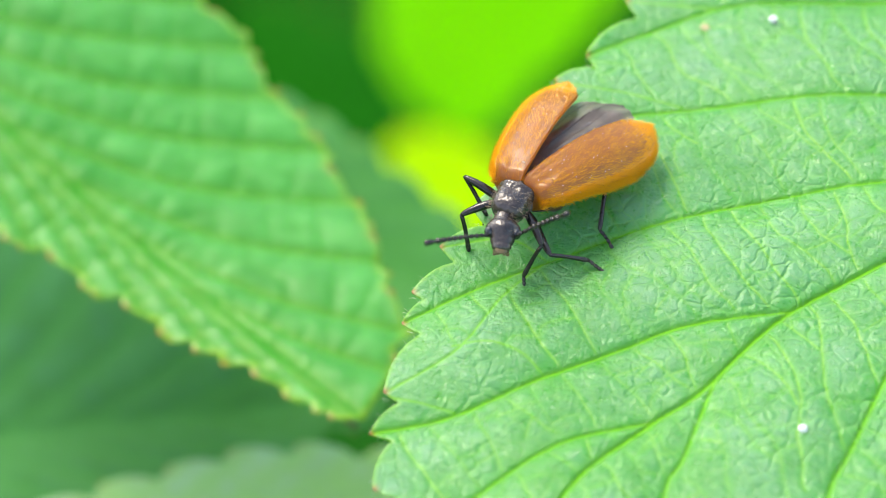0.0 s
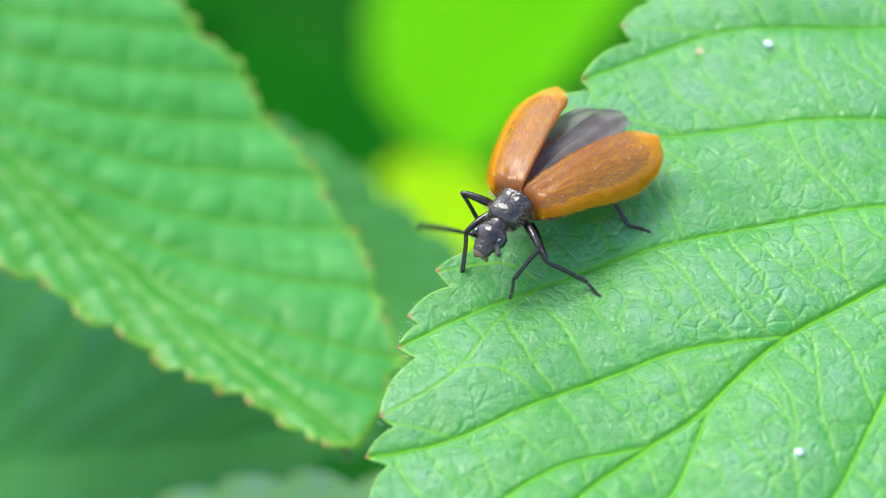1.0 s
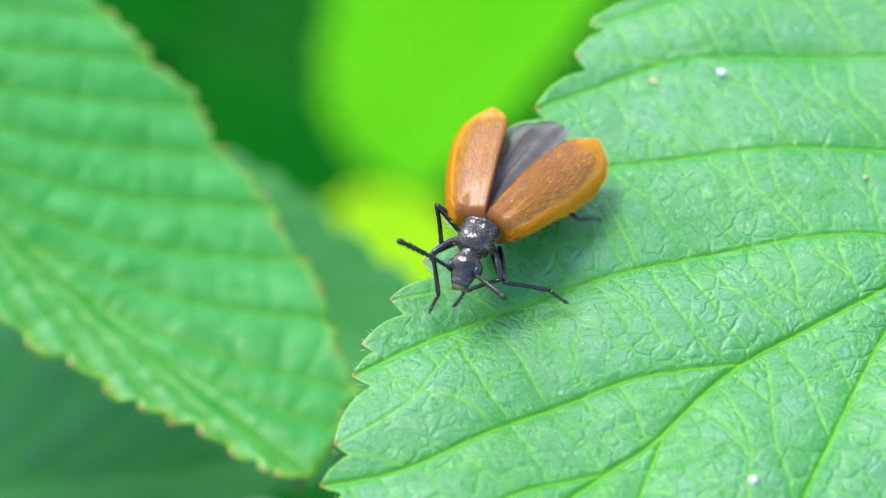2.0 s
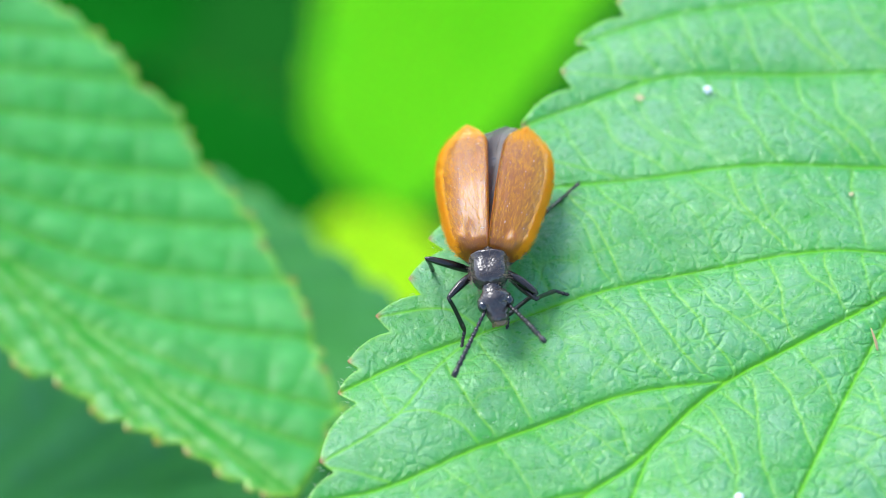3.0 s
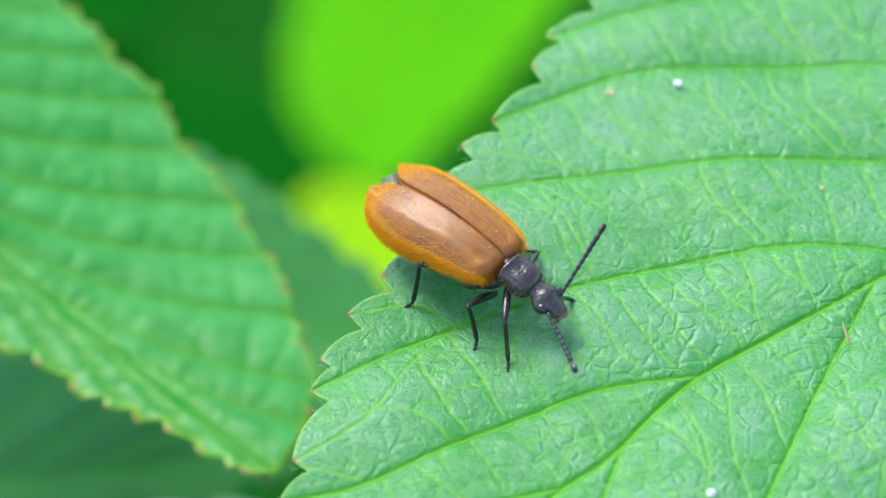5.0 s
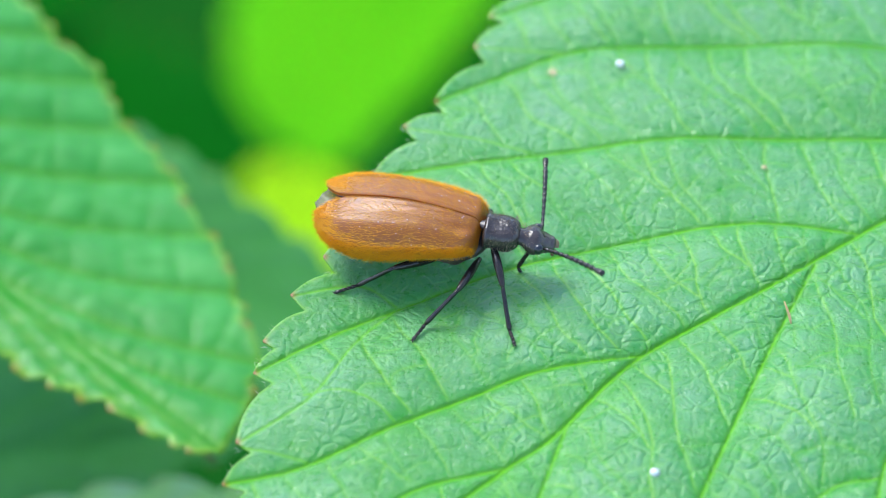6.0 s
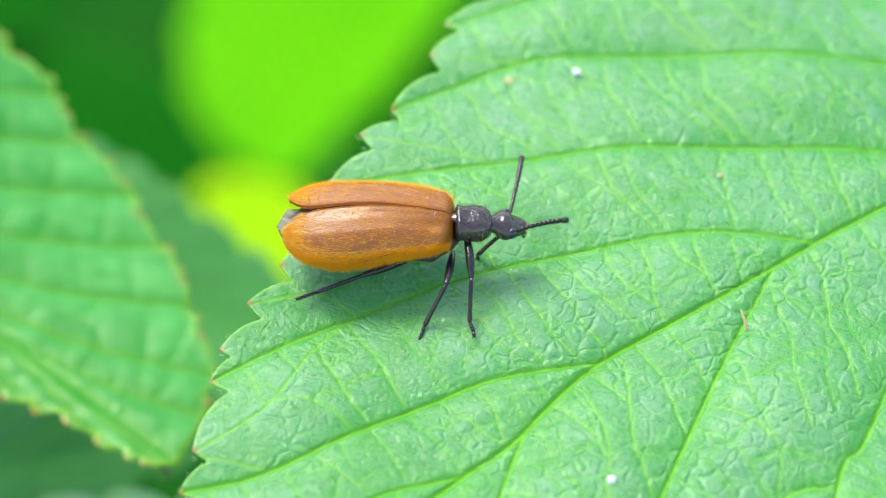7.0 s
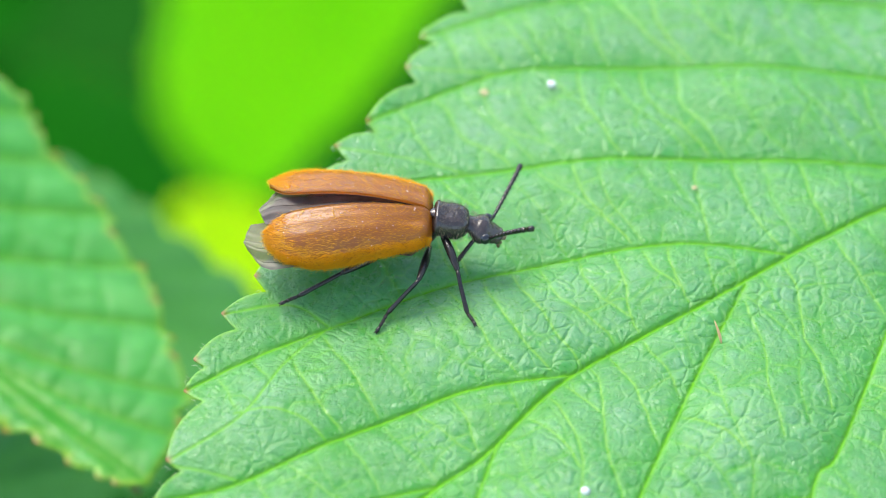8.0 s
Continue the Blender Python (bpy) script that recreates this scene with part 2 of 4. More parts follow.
def lathe(profile, sides=20, wide=1.0, tall=1.0, shape=None):
    """A body along x from (x, radius) pairs, squashed to wide and tall; shape(x, angle) scales the radius."""
    verts, faces = [], []
    for x, r in profile:
        for k in range(sides):
            w = 2 * math.pi * k / sides
            s = r * (shape(x, w) if shape else 1)
            verts.append((x, s * wide * math.cos(w), s * tall * math.sin(w)))
    for i in range(len(profile) - 1):
        for k in range(sides):
            k2 = (k + 1) % sides
            faces.append((i * sides + k, i * sides + k2, (i + 1) * sides + k2, (i + 1) * sides + k))
    faces.append(tuple(range(sides))[::-1])
    faces.append(tuple((len(profile) - 1) * sides + k for k in range(sides)))
    return verts, faces


def curve(points, count):
    """A smooth line through a few points (Catmull-Rom)."""
    p = np.array(points, float)
    p = np.vstack([2 * p[0] - p[1], p, 2 * p[-1] - p[-2]])
    u = np.linspace(0, len(p) - 3 - 1e-9, count)
    i = u.astype(int)
    f = (u - i)[:, None]
    a, b_, c, d = p[i], p[i + 1], p[i + 2], p[i + 3]
    return 0.5 * (2 * b_ + (c - a) * f + (2 * a - 5 * b_ + 4 * c - d) * f ** 2 + (3 * b_ - a - 3 * c + d) * f ** 3)


def seg_dist(points, line, reach=3.0):
    """Distance of each 2D point to a polyline, capped at reach."""
    out = np.full(len(points), reach)
    lo, hi = line.min(0) - reach, line.max(0) + reach
    near = np.where(((points > lo) & (points < hi)).all(1))[0]
    if not len(near):
        return out
    q = points[near]
    best = np.full(len(q), reach ** 2)
    for a, b_ in zip(line[:-1], line[1:]):
        d = b_ - a
        t = np.clip(((q - a) @ d) / max(d @ d, 1e-12), 0, 1)
        e = q - a - t[:, None] * d
        np.minimum(best, (e * e).sum(1), out=best)
    out[near] = np.sqrt(best)
    return out


def inside(points, ring):
    res = np.zeros(len(points), bool)
    x, y = points[:, 0], points[:, 1]
    for (x1, y1), (x2, y2) in zip(ring, np.roll(ring, -1, 0)):
        if y1 == y2:
            continue
        hit = ((y1 > y) != (y2 > y)) & (x < (x2 - x1) * (y - y1) / (y2 - y1) + x1)
        res ^= hit
    return res


def toothed(tips, depth=0.75, back=0.16, bulge=0.10, steps=7):
    """A saw-toothed margin: from each tip a short step inwards, then a long bulging flank to the next tip."""
    out = []
    tips = [np.array(t, float) for t in tips]
    for p, q in zip(tips[:-1], tips[1:]):
        d = q - p
        ln = np.linalg.norm(d)
        inward = np.array((-d[1], d[0])) / ln
        k = min(depth, 0.38 * ln)
        notch = p + d * back + inward * k
        out.append(p)
        out.append(p * 0.35 + notch * 0.65 + inward * -0.05 * k)
        for s in np.linspace(0, 1, steps)[:-1]:
            out.append(notch + (q - notch) * s - inward * bulge * ln * math.sin(math.pi * s ** 0.8))
    return out


def blade(ring, tips, mains, ladder, step, relief, seed, bend, cell=0.55, hull=0.18, tip=0.17, border=0.09, ladder_gain=1.0, size=1.0, glow=1.0):
    """A leaf blade inside ring: a fine sheet with sunken veins, swollen fields between them, and a red-brown tip on each tooth.
    mains: (line, width); ladder: direction in which the cross veins run; bend(x, y): the height of the sheet."""
    rng = random.Random(seed)
    ring = np.array(ring, float)
    lo, hi = ring.min(0) - step, ring.max(0) + step
    nx, ny = int((hi[0] - lo[0]) / step) + 2, int((hi[1] - lo[1]) / step) + 2
    gx, gy = np.meshgrid(lo[0] + step * np.arange(nx), lo[1] + step * np.arange(ny))
    pts = np.stack([gx.ravel(), gy.ravel()], 1)
    ok = inside(pts, ring)
    closed = np.vstack([ring, ring[:1]])
    # pull the sheet's rim onto the margin
    edge = np.full(len(pts), 9.0)
    foot = pts.copy()
    for a, b_ in zip(closed[:-1], closed[1:]):
        lo2, hi2 = np.minimum(a, b_) - 1.2, np.maximum(a, b_) + 1.2
        i0, j0 = ((lo2 - lo) / step).astype(int)
        i1, j1 = ((hi2 - lo) / step).astype(int) + 1
        ii, jj = np.meshgrid(np.arange(max(i0, 0), min(i1, nx)), np.arange(max(j0, 0), min(j1, ny)))
        k = (jj * nx + ii).ravel()
        d = b_ - a
        t = np.clip(((pts[k] - a) @ d) / max(d @ d, 1e-12), 0, 1)
        f = a + t[:, None] * d
        e = np.sqrt(((pts[k] - f) ** 2).sum(1))
        better = e < edge[k]
        edge[k[better]] = e[better]
        foot[k[better]] = f[better]
    snap = edge < 0.72 * step
    use = ok | snap
    pts[snap] = foot[snap]
    # veins
    d_main = np.full(len(pts), 3.0)
    groove = np.zeros(len(pts))
    halo = np.zeros(len(pts))
    tint = np.zeros(len(pts))
    d_large = np.full(len(pts), 3.0)
    for line, w in mains:
        d = seg_dist(pts, line)
        if w > 0.42 * mains[0][1]:
            d_large = np.minimum(d_large, d)
        d_main = np.minimum(d_main, d)
        groove = np.maximum(groove, w * np.exp(-(d / (0.20 * w + 0.035)) ** 2))
        halo = np.maximum(halo, np.exp(-(d / (0.55 * w + 0.03)) ** 2))
        tint = np.maximum(tint, min(1, 0.7 + w) * np.exp(-(d / (0.20 * w + 0.022)) ** 2))
    d_cross = np.full(len(pts), 3.0)
    every = np.vstack([ln for ln, w in mains])
    laid = np.zeros((0, 2))
    force = np.full(len(pts), 0.5)

    def rung(p, way, count, pull, wave, strength, gap):
        """One thin vein from p until it meets another vein; its points."""
        nonlocal d_cross, force, laid
        pace = 0.2 * size
        line = [p.copy()]
        for i in range(count):
            lean = np.array(ladder(p), float)
            way = way + np.array((rng.gauss(0, wave), rng.gauss(0, wave))) + pull * min(1, i / 4) * lean
            way = way / np.linalg.norm(way)
            p = p + way * pace
            line.append(p.copy())
            if i > 3 and np.min(((every - p) ** 2).sum(1)) < 0.035 * size ** 2:
                break
            if i > 2 and len(laid) and np.min(((laid - p) ** 2).sum(1)) < gap * size ** 2:
                break
        line = np.array(line)
        d_new = seg_dist(pts, line, 1.2 * size) / size
        force = np.where(d_new < d_cross, strength, force)
        d_cross = np.minimum(d_cross, d_new)
        laid = np.vstack([laid, line])
        return line

    rungs = []
    for line, w in mains:
        if w < 0.6 * mains[0][1] - 0.03:
            continue
        run = rng.uniform(0.2, 0.7) * size
        for a, b_ in zip(line[:-1], line[1:]):
            run -= np.linalg.norm(b_ - a)
            if run > 0:
                continue
            run = rng.uniform(0.75, 1.35) * size
            along = (b_ - a) / max(np.linalg.norm(b_ - a), 1e-9)
            across = np.array((along[1], -along[0]))
            lean = np.array(ladder(a), float)
            across = across if across @ lean > 0 else -across
            rungs.append(rung(a.copy(), across + 0.1 * lean, 34, 0.17, 0.13, rng.choice((0.3, 0.5, 0.7, 0.9, 1.1)), 0.02))
    # links between the rungs
    for line in rungs:
        for share in (0.3, 0.62):
            if len(line) > 8 and rng.random() < 0.75:
                k = int(len(line) * min(0.9, share + rng.uniform(-0.12, 0.12)))
                way = line[min(k + 1, len(line) - 1)] - line[k - 1]
                rung(line[k].copy(), np.array((way[1], -way[0])) * rng.choice((-1, 1)) / max(np.linalg.norm(way), 1e-9), rng.randint(4, 9), 0.05, 0.22, rng.uniform(0.25, 0.6), 0.012)
    from_kd = np.zeros(len(pts))
    from mathutils import kdtree
    area = (hi - lo) / cell
    cells = [(lo[0] + (i + rng.random()) * cell, lo[1] + (j + rng.random()) * cell) for i in range(int(area[0]) + 1) for j in range(int(area[1]) + 1)]
    kd = kdtree.KDTree(len(cells))
    for i, (x, y) in enumerate(cells):
        kd.insert((x, y, 0), i)
    kd.balance()
    for i in np.where(use)[0]:
        a, b_ = kd.find_n((pts[i, 0], pts[i, 1], 0), 2)
        from_kd[i] = b_[2] - a[2]
    net = np.exp(-(from_kd / (0.05 * size)) ** 2)
    cross = force * np.exp(-(d_cross / 0.075) ** 2)
    fade = 1 - np.exp(-(d_main / (0.25 * size)) ** 2)
    z = bend(pts[:, 0], pts[:, 1])
    z = z + relief * (0.48 * (1 - np.exp(-d_large / (0.95 * size))) - 0.62 * groove - 0.030 * ladder_gain * cross * fade
                      + ladder_gain * (0.062 * (1 - np.exp(-d_cross / 0.34)) - 0.022 * net * fade))
    tint = np.clip(tint, 0, 1)
    light_net = np.clip(ladder_gain * glow * np.maximum(0.70 * force * np.exp(-(d_cross / 0.036) ** 2), 0.14 * net) * fade + 0.25 * halo * (1 - tint) + 0.5 * np.exp(-(edge / border) ** 2), 0, 1)
    rim = np.zeros(len(pts))
    for p in tips:
        rim = np.maximum(rim, np.exp(-(((pts - np.array(p)) ** 2).sum(1)) / tip ** 2))
    # faces, then a thin lower skin
    idx = np.arange(nx * ny).reshape(ny, nx)
    quads = np.stack([idx[:-1, :-1], idx[:-1, 1:], idx[1:, 1:], idx[1:, :-1]], -1).reshape(-1, 4)
    quads = quads[use[quads].all(1) & ~snap[quads].all(1)]
    q2 = quads
    number = np.full(nx * ny, -1)
    kept = np.unique(q2)
    number[kept] = np.arange(len(kept))
    q2 = number[q2]
    top = np.column_stack([pts[kept], z[kept]])
    low = top.copy()
    low[:, 2] -= hull * np.clip(edge[kept] / 0.5, 0.15, 1)
    count = len(top)
    e = np.vstack([q2[:, [0, 1]], q2[:, [1, 2]], q2[:, [2, 3]], q2[:, [3, 0]]])
    key = np.sort(e, 1)
    _, first, times = np.unique(key, axis=0, return_index=True, return_counts=True)
    rims = e[first[times == 1]]
    sides = np.column_stack([rims[:, 1], rims[:, 0], rims[:, 0] + count, rims[:, 1] + count])
    faces = np.vstack([q2, q2[:, ::-1] + count, sides])
    field = (1 - np.exp(-d_large / (0.5 * size))) * (1 - 0.65 * np.exp(-(d_cross / 0.17) ** 2))
    attrs = {"field": np.tile(field[kept], 2), "vein": np.tile(tint[kept], 2), "cross_vein": np.tile(light_net[kept], 2), "rim": np.tile(rim[kept], 2)}
    return np.vstack([top, low]), faces, attrs


def leaf_thing(label, name="bramble_leaf", group="leaves of the thicket"):
    ob = new(name)
    ob.empty_display_size = 0.002
    return tagged(ob, label, "leaf", group)


# ---- ground ----
gv, gf = [], []
rings = [0.0] + [30 * 1.32 ** i for i in range(34)]
for i, r in enumerate(rings):
    for k in range(40):
        w = 2 * math.pi * k / 40
        x, y = r * math.cos(w), r * math.sin(w)
        gv.append((x, y, -420 + min(0.05 * r, 25) * noise.noise((x / 90, y / 90, 3))))
for i in range(len(rings) - 1):
    for k in range(40):
        k2 = (k + 1) % 40
        gf.append((i * 40 + k, i * 40 + k2, (i + 1) * 40 + k2, (i + 1) * 40 + k))
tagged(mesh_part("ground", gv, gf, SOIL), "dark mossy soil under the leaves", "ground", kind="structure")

# ---- the raspberry leaf on which the beetle stands ----
TEETH = [(7.5, 17.2), (5.2, 16.1), (3.6, 14.6), (2.1, 13.0), (0.55, 11.1), (0.02, 9.25), (-1.42, 6.63), (-2.54, 5.23), (-3.6, 3.2), (-4.6, 1.0), (-5.19, -0.95),
         (-6.26, -2.64), (-7.14, -4.48), (-7.40, -5.69), (-7.81, -8.73), (-8.19, -10.28), (-7.9, -12.6), (-7.5, -15.2), (-6.9, -18.0), (-5.6, -21.0)]
far_side = curve([(-5.6, -21.0), (-3.5, -22.5), (4, -22), (13, -19.5), (21, -14), (26, -6), (28.5, 3), (27.5, 11), (24, 16), (17, 18.6), (11, 18.4), (7.5, 17.2)], 60)
ring = toothed(TEETH) + [p for p in far_side[:-1]]
MIDRIB = curve([(27.5, 10.5), (20.5, 5.2), (15.7, 1.9), (13.6, 0.55), (10.1, -2.1), (5.76, -4.9), (2.75, -8.25), (0.85, -9.8), (-1.9, -12.9), (-5.4, -20.6)], 110)
SIDE_VEINS = [
    ([(5.76, -4.9), (2.2, -5.7), (0.3, -6.5), (-2.5, -7.9), (-5.3, -9.45), (-8.05, -10.2)], 0.20),
    ([(13.6, 0.55), (10.3, 0.85), (6.3, 0.3), (2.3, -0.85), (-2.4, -2.8), (-7.25, -5.6)], 0.17),
    ([(21.5, 5.9), (17.5, 5.1), (12.6, 5.0), (7.5, 4.75), (2.4, 4.1), (-1.3, 3.4), (-3.4, 3.1)], 0.16),
    ([(25.5, 9.3), (18, 9.5), (13, 9.65), (7.7, 9.5), (3.5, 9.0), (0.4, 7.6), (-1.3, 6.6)], 0.15),
    ([(27, 12), (18, 13.4), (10, 13.4), (5.5, 12.8), (2.2, 11.6), (0.7, 11.0)], 0.13),
    ([(1.2, -9.5), (-1.8, -10.5), (-4.5, -12.6), (-7.3, -15.1)], 0.17),
    ([(11.9, -0.95), (9.85, -5.2), (7.5, -10.6), (6.6, -12.8), (4.4, -21.5)], 0.17),
    ([(3.2, -7.7), (2.1, -11.0), (1.4, -12.9), (0.5, -21)], 0.14),
    ([(19.5, 4.6), (16.6, -3.0), (14.5, -8.0), (13.4, -9.9), (11.5, -19)], 0.16),
    ([(24.5, 8.2), (22.5, 0), (20.5, -9), (19.5, -14.5)], 0.14),
    ([(13.4, -9.9), (11.6, -10.4), (9.4, -12.8), (8.5, -16)], 0.11),
    ([(-2.7, -2.95), (-4.0, -4.6), (-5.4, -7.0), (-7.6, -8.65)], 0.10),
    ([(-2.5, -2.85), (-3.9, -2.1), (-6.1, -2.65)], 0.09),
    ([(3.5, 9.0), (1.8, 9.1), (0.2, 9.2)], 0.07),
    ([(2.4, 4.1), (0.2, 4.7), (-2.3, 5.1)], 0.07),
    ([(-5.3, -9.45), (-6.6, -9.1), (-7.7, -8.9)], 0.06),
    ([(-2.5, -7.9), (-3.3, -7.1), (-4.4, -6.7), (-5.6, -6.9)], 0.06),
]
mains = [(MIDRIB, 0.26)] + [(curve(c, 14 * len(c)), w) for c, w in SIDE_VEINS]
raspberry = leaf_thing("broad bright green raspberry leaf with saw-toothed edge and sunken veins", "raspberry_leaf")
below = lambda p: p[1] < np.interp(p[0], MIDRIB[::-1, 0], MIDRIB[::-1, 1]) - 0.1
v, f, at = blade(ring, TEETH, mains, lambda p: (0.2, -0.98) if below(p) else (0.56, -0.83), 0.05, 0.55, 5,
                 lambda x, y: 0.10 * np.sin(0.75 * x + 0.35 * y + 1.0) + 0.08 * np.sin(0.9 * y - 0.4 * x) - 0.006 * np.clip(x - 8, 0, 99) ** 2 - 0.010 * np.clip(-6.2 - x, 0, 99) ** 2)
mesh_part("blade", v, f, LEAF, raspberry, attrs=at)
v, f = tube(curve([(-5.4, -20.6, -0.8), (2.75, -8.25, -0.75), (10.1, -2.1, -0.85), (20.5, 5.2, -1.9), (27.5, 10.5, -3.6), (34, 17, -6), (47, 27, -16)], 40),
            [0.15 + 0.55 * i / 39 for i in range(40)], 8)
mesh_part("midrib", v, f, STEM, raspberry, "pale green midrib and stalk under the leaf")
# soft marginal hairs of the leaf edge
rng = random.Random(3)
hv, hf = [], []
edge_line = np.array(toothed(TEETH))
for i in range(130):
    k = rng.randrange(30, len(edge_line) - 8)
    p = edge_line[k] + (edge_line[k + 1] - edge_line[k]) * rng.random()
    d = edge_line[k + 1] - edge_line[k]
    out = np.array((d[1], -d[0])) / (np.linalg.norm(d) + 1e-9)
    ln = rng.uniform(0.08, 0.24)
    tipp = p + out * ln + np.array((rng.gauss(0, 0.07), rng.gauss(0, 0.07)))
    z0 = -0.010 * max(-6.2 - p[0], 0) ** 2
    o = len(hv)
    hv += [(p[0] - 0.008, p[1], z0 - 0.05), (p[0] + 0.008, p[1], z0 - 0.05), (p[0], p[1] + 0.008, z0 - 0.03), (tipp[0], tipp[1], z0 + rng.uniform(-0.05, 0.15))]
    hf += [(o, o + 1, o + 3), (o + 1, o + 2, o + 3), (o + 2, o, o + 3)]
fuzz = mesh_part("edge_hair", hv, hf, hair_material("white_leaf_hair", (0.75, 0.8, 0.6)), raspberry, "fine white hairs along the leaf edge")
tagged(fuzz, kind="stuff")


# ---- other leaves of the thicket ----
def plain_leaf(label, base, tip, normal, left, right, mat, step, seed, teeth=12, fold=(0.0, 0.0), droop=0.0, stalk=None, laterals=7, relief=0.2, blunt=(0.72, 0.72), tooth=0.55, name="bramble_leaf", bulge=0.09, border=0.09, ladder_gain=1.0):
    """A toothed leaf from base to tip, its halves left and right wide and folded up by degrees along the midrib."""
    base, tip = Vector(base), Vector(tip)
    length = (tip - base).length
    ax = (tip - base).normalized()
    az = Vector(normal)
    az = (az - ax * az.dot(ax)).normalized()
    ay = az.cross(ax)
    thing = leaf_thing(label, name)
    thing.matrix_world = Matrix(((ax.x, ay.x, az.x, base.x * MM), (ax.y, ay.y, az.y, base.y * MM), (ax.z, ay.z, az.z, base.z * MM), (0, 0, 0, 1)))
    form = lambda u, k=0: max(0.0, math.sin(math.pi * min(u, 1) ** 0.78)) ** blunt[k]
    rng = random.Random(seed)
    up = [(length * u, left * form(u) + 0.05) for u in np.linspace(0.03, 1.0, teeth)]
    dn = [(length * u, -right * form(u, 1) - 0.05) for u in np.linspace(1.0, 0.03, teeth)]
    scale = length / 30
    jit = lambda p: (p[0] + rng.uniform(-0.3, 0.3) * scale, p[1] + rng.uniform(-0.25, 0.25) * scale)
    up, dn = [jit(p) for p in up[:-1]] + [(length, 0)], [(length, 0)] + [jit(p) for p in dn[1:]]
    ring = [np.array((0.0, 0.0))] + [p for p in margin(dn[::-1], tooth * scale, False, bulge)] + [np.array((length, 0.0))] + [p for p in margin([(x, -y) for x, y in up], tooth * scale, True, bulge)]
    mains = [(np.column_stack([np.linspace(0, length, 60), np.zeros(60)]), 0.26 * scale + 0.05)]
    for side, w, k in ((1, left, 0), (-1, right, 1)):
        for i in range(laterals):
            u0 = 0.04 + 0.80 * i / laterals + (0.02 if side > 0 else 0)
            u1 = min(u0 + 0.40 * (1 - 0.5 * u0), 0.98)
            p0, p2 = (length * u0, 0), (length * u1, side * w * form(u1, k))
            p1 = (length * (u0 + 0.55 * (u1 - u0)), side * w * form(u1, k) * 0.42)
            mains.append((curve([p0, p1, p2], 26), 0.17 * scale + 0.03))
    fl, fr = math.tan(radians(fold[0])), math.tan(radians(fold[1]))
    bend = lambda x, y: np.where(y > 0, fl * y, -fr * y) - droop * (x / length) ** 2 + 0.25 * scale * np.sin(x / length * 9 + seed)
    v, f, at = blade(ring, up + dn, mains, lambda p: (0.5, -1 if p[1] > 0 else 1), step, relief * scale, seed, bend, 0.8 * scale, 0.2, 0.17 * scale, border, ladder_gain, scale, 0.05)
    mesh_part("blade", v, f, mat, thing, attrs=at)
    inv = thing.matrix_world.inverted()
    end = inv @ (Vector(stalk) * MM) / MM if stalk else Vector((-length * 0.5, 0, -length * 0.4))
    line = [(length * 0.98, 0, float(bend(np.array(length * 0.98), np.array(0.0))) - 0.75)] + [(length * u, 0, float(bend(np.array(length * u), np.array(0.0))) - 0.9) for u in (0.7, 0.35, 0.02)]
    line += [tuple(Vector((-length * 0.15, 0, -1.2)).lerp(end, 0.25)), tuple(end)]
    v, f = tube(curve(line, 30), [0.12 + 0.5 * scale * i / 29 for i in range(30)], 8)
    mesh_part("midrib", v, f, STEM, thing, "pale midrib and stalk under the leaf")
    return thing


def margin(tips, deep, mirror=False, bulge=0.09):
    """The lower margin from base to tip (or, mirrored, the upper margin from tip to base), teeth towards the tip."""
    flip = [(-x, y) for x, y in tips]
    line = toothed(flip[::-1], deep, 0.16, bulge, 5)
    line = [np.array((-p[0], p[1])) for p in line][::-1]
    if mirror:
        line = [np.array((p[0], -p[1])) for p in line][::-1]
    return line


lb, lt, lu = Vector((-29.3, 15.1, -9.1)), Vector((-9.3, -1.1, -12.2)), Vector((-13.8, 14.8, -11.9))
ln = (lt - lb).cross(lu - lb)
left_leaf = plain_leaf("toothed green bramble leaf with soft parallel folds", lb + (lb - lt) * 0.60, lt, ln, 11.65, 3.85, LEAF_SIDE, 0.18, 11, 34,
                       (0, -15), 0.8, (-64, 47, -30), 9, 0.48, (0.48, 0.72), 0.30, bulge=0.02, border=0.19, ladder_gain=1.5)
plain_leaf("shaded dark green bramble leaf below the others", (-42, 12, -35), (-9.7, 12, -28.6), (0, -0.5, 0.85), 11.5, 4.2, LEAF_FAR, 0.25, 21, 11, (6, 6), 1, (-62, 46, -70))
plain_leaf("pale green bramble leaf low in the thicket", (-34, -1.5, -30), (-4.5, 6.5, -25.4), (0.0, -0.5, 0.85), 4.0, 5, LEAF_PALE, 0.25, 22, 11, (5, 5), 1, (-62, 46, -60))
plain_leaf("dim blue-green bramble leaf behind the gap", (-28.2, 37.4, -36.8), (-4.9, 22.6, -39.3), (0.0, -0.55, 0.83), 5.3, 6, LEAF_FAR, 0.3, 23, 11, (4, 4), 1, (-62, 46, -90), blunt=(0.4, 0.6))
plain_leaf("lime green leaf out of focus, backlight put into its colour", (12.7, 230.8, -184.4), (-23.5, 180.6, -205.2), (0.0, -0.5, 0.85), 7.0, 28.5, LEAF_BACKLIT, 0.8, 24, 10, (3, 3), 1, (70, 240, -220), blunt=(0.4, 0.4))
plain_leaf("yellow-green leaf with the sun's glow put into its colour", (-11.5, 137.5, -169.0), (-26.0, 140.3, -158.1), (-0.3, -0.05, 0.95), 6.6, 6.2, LEAF_SUNLIT, 0.6, 25, 9, (3, 3), 1, (60, 170, -230))
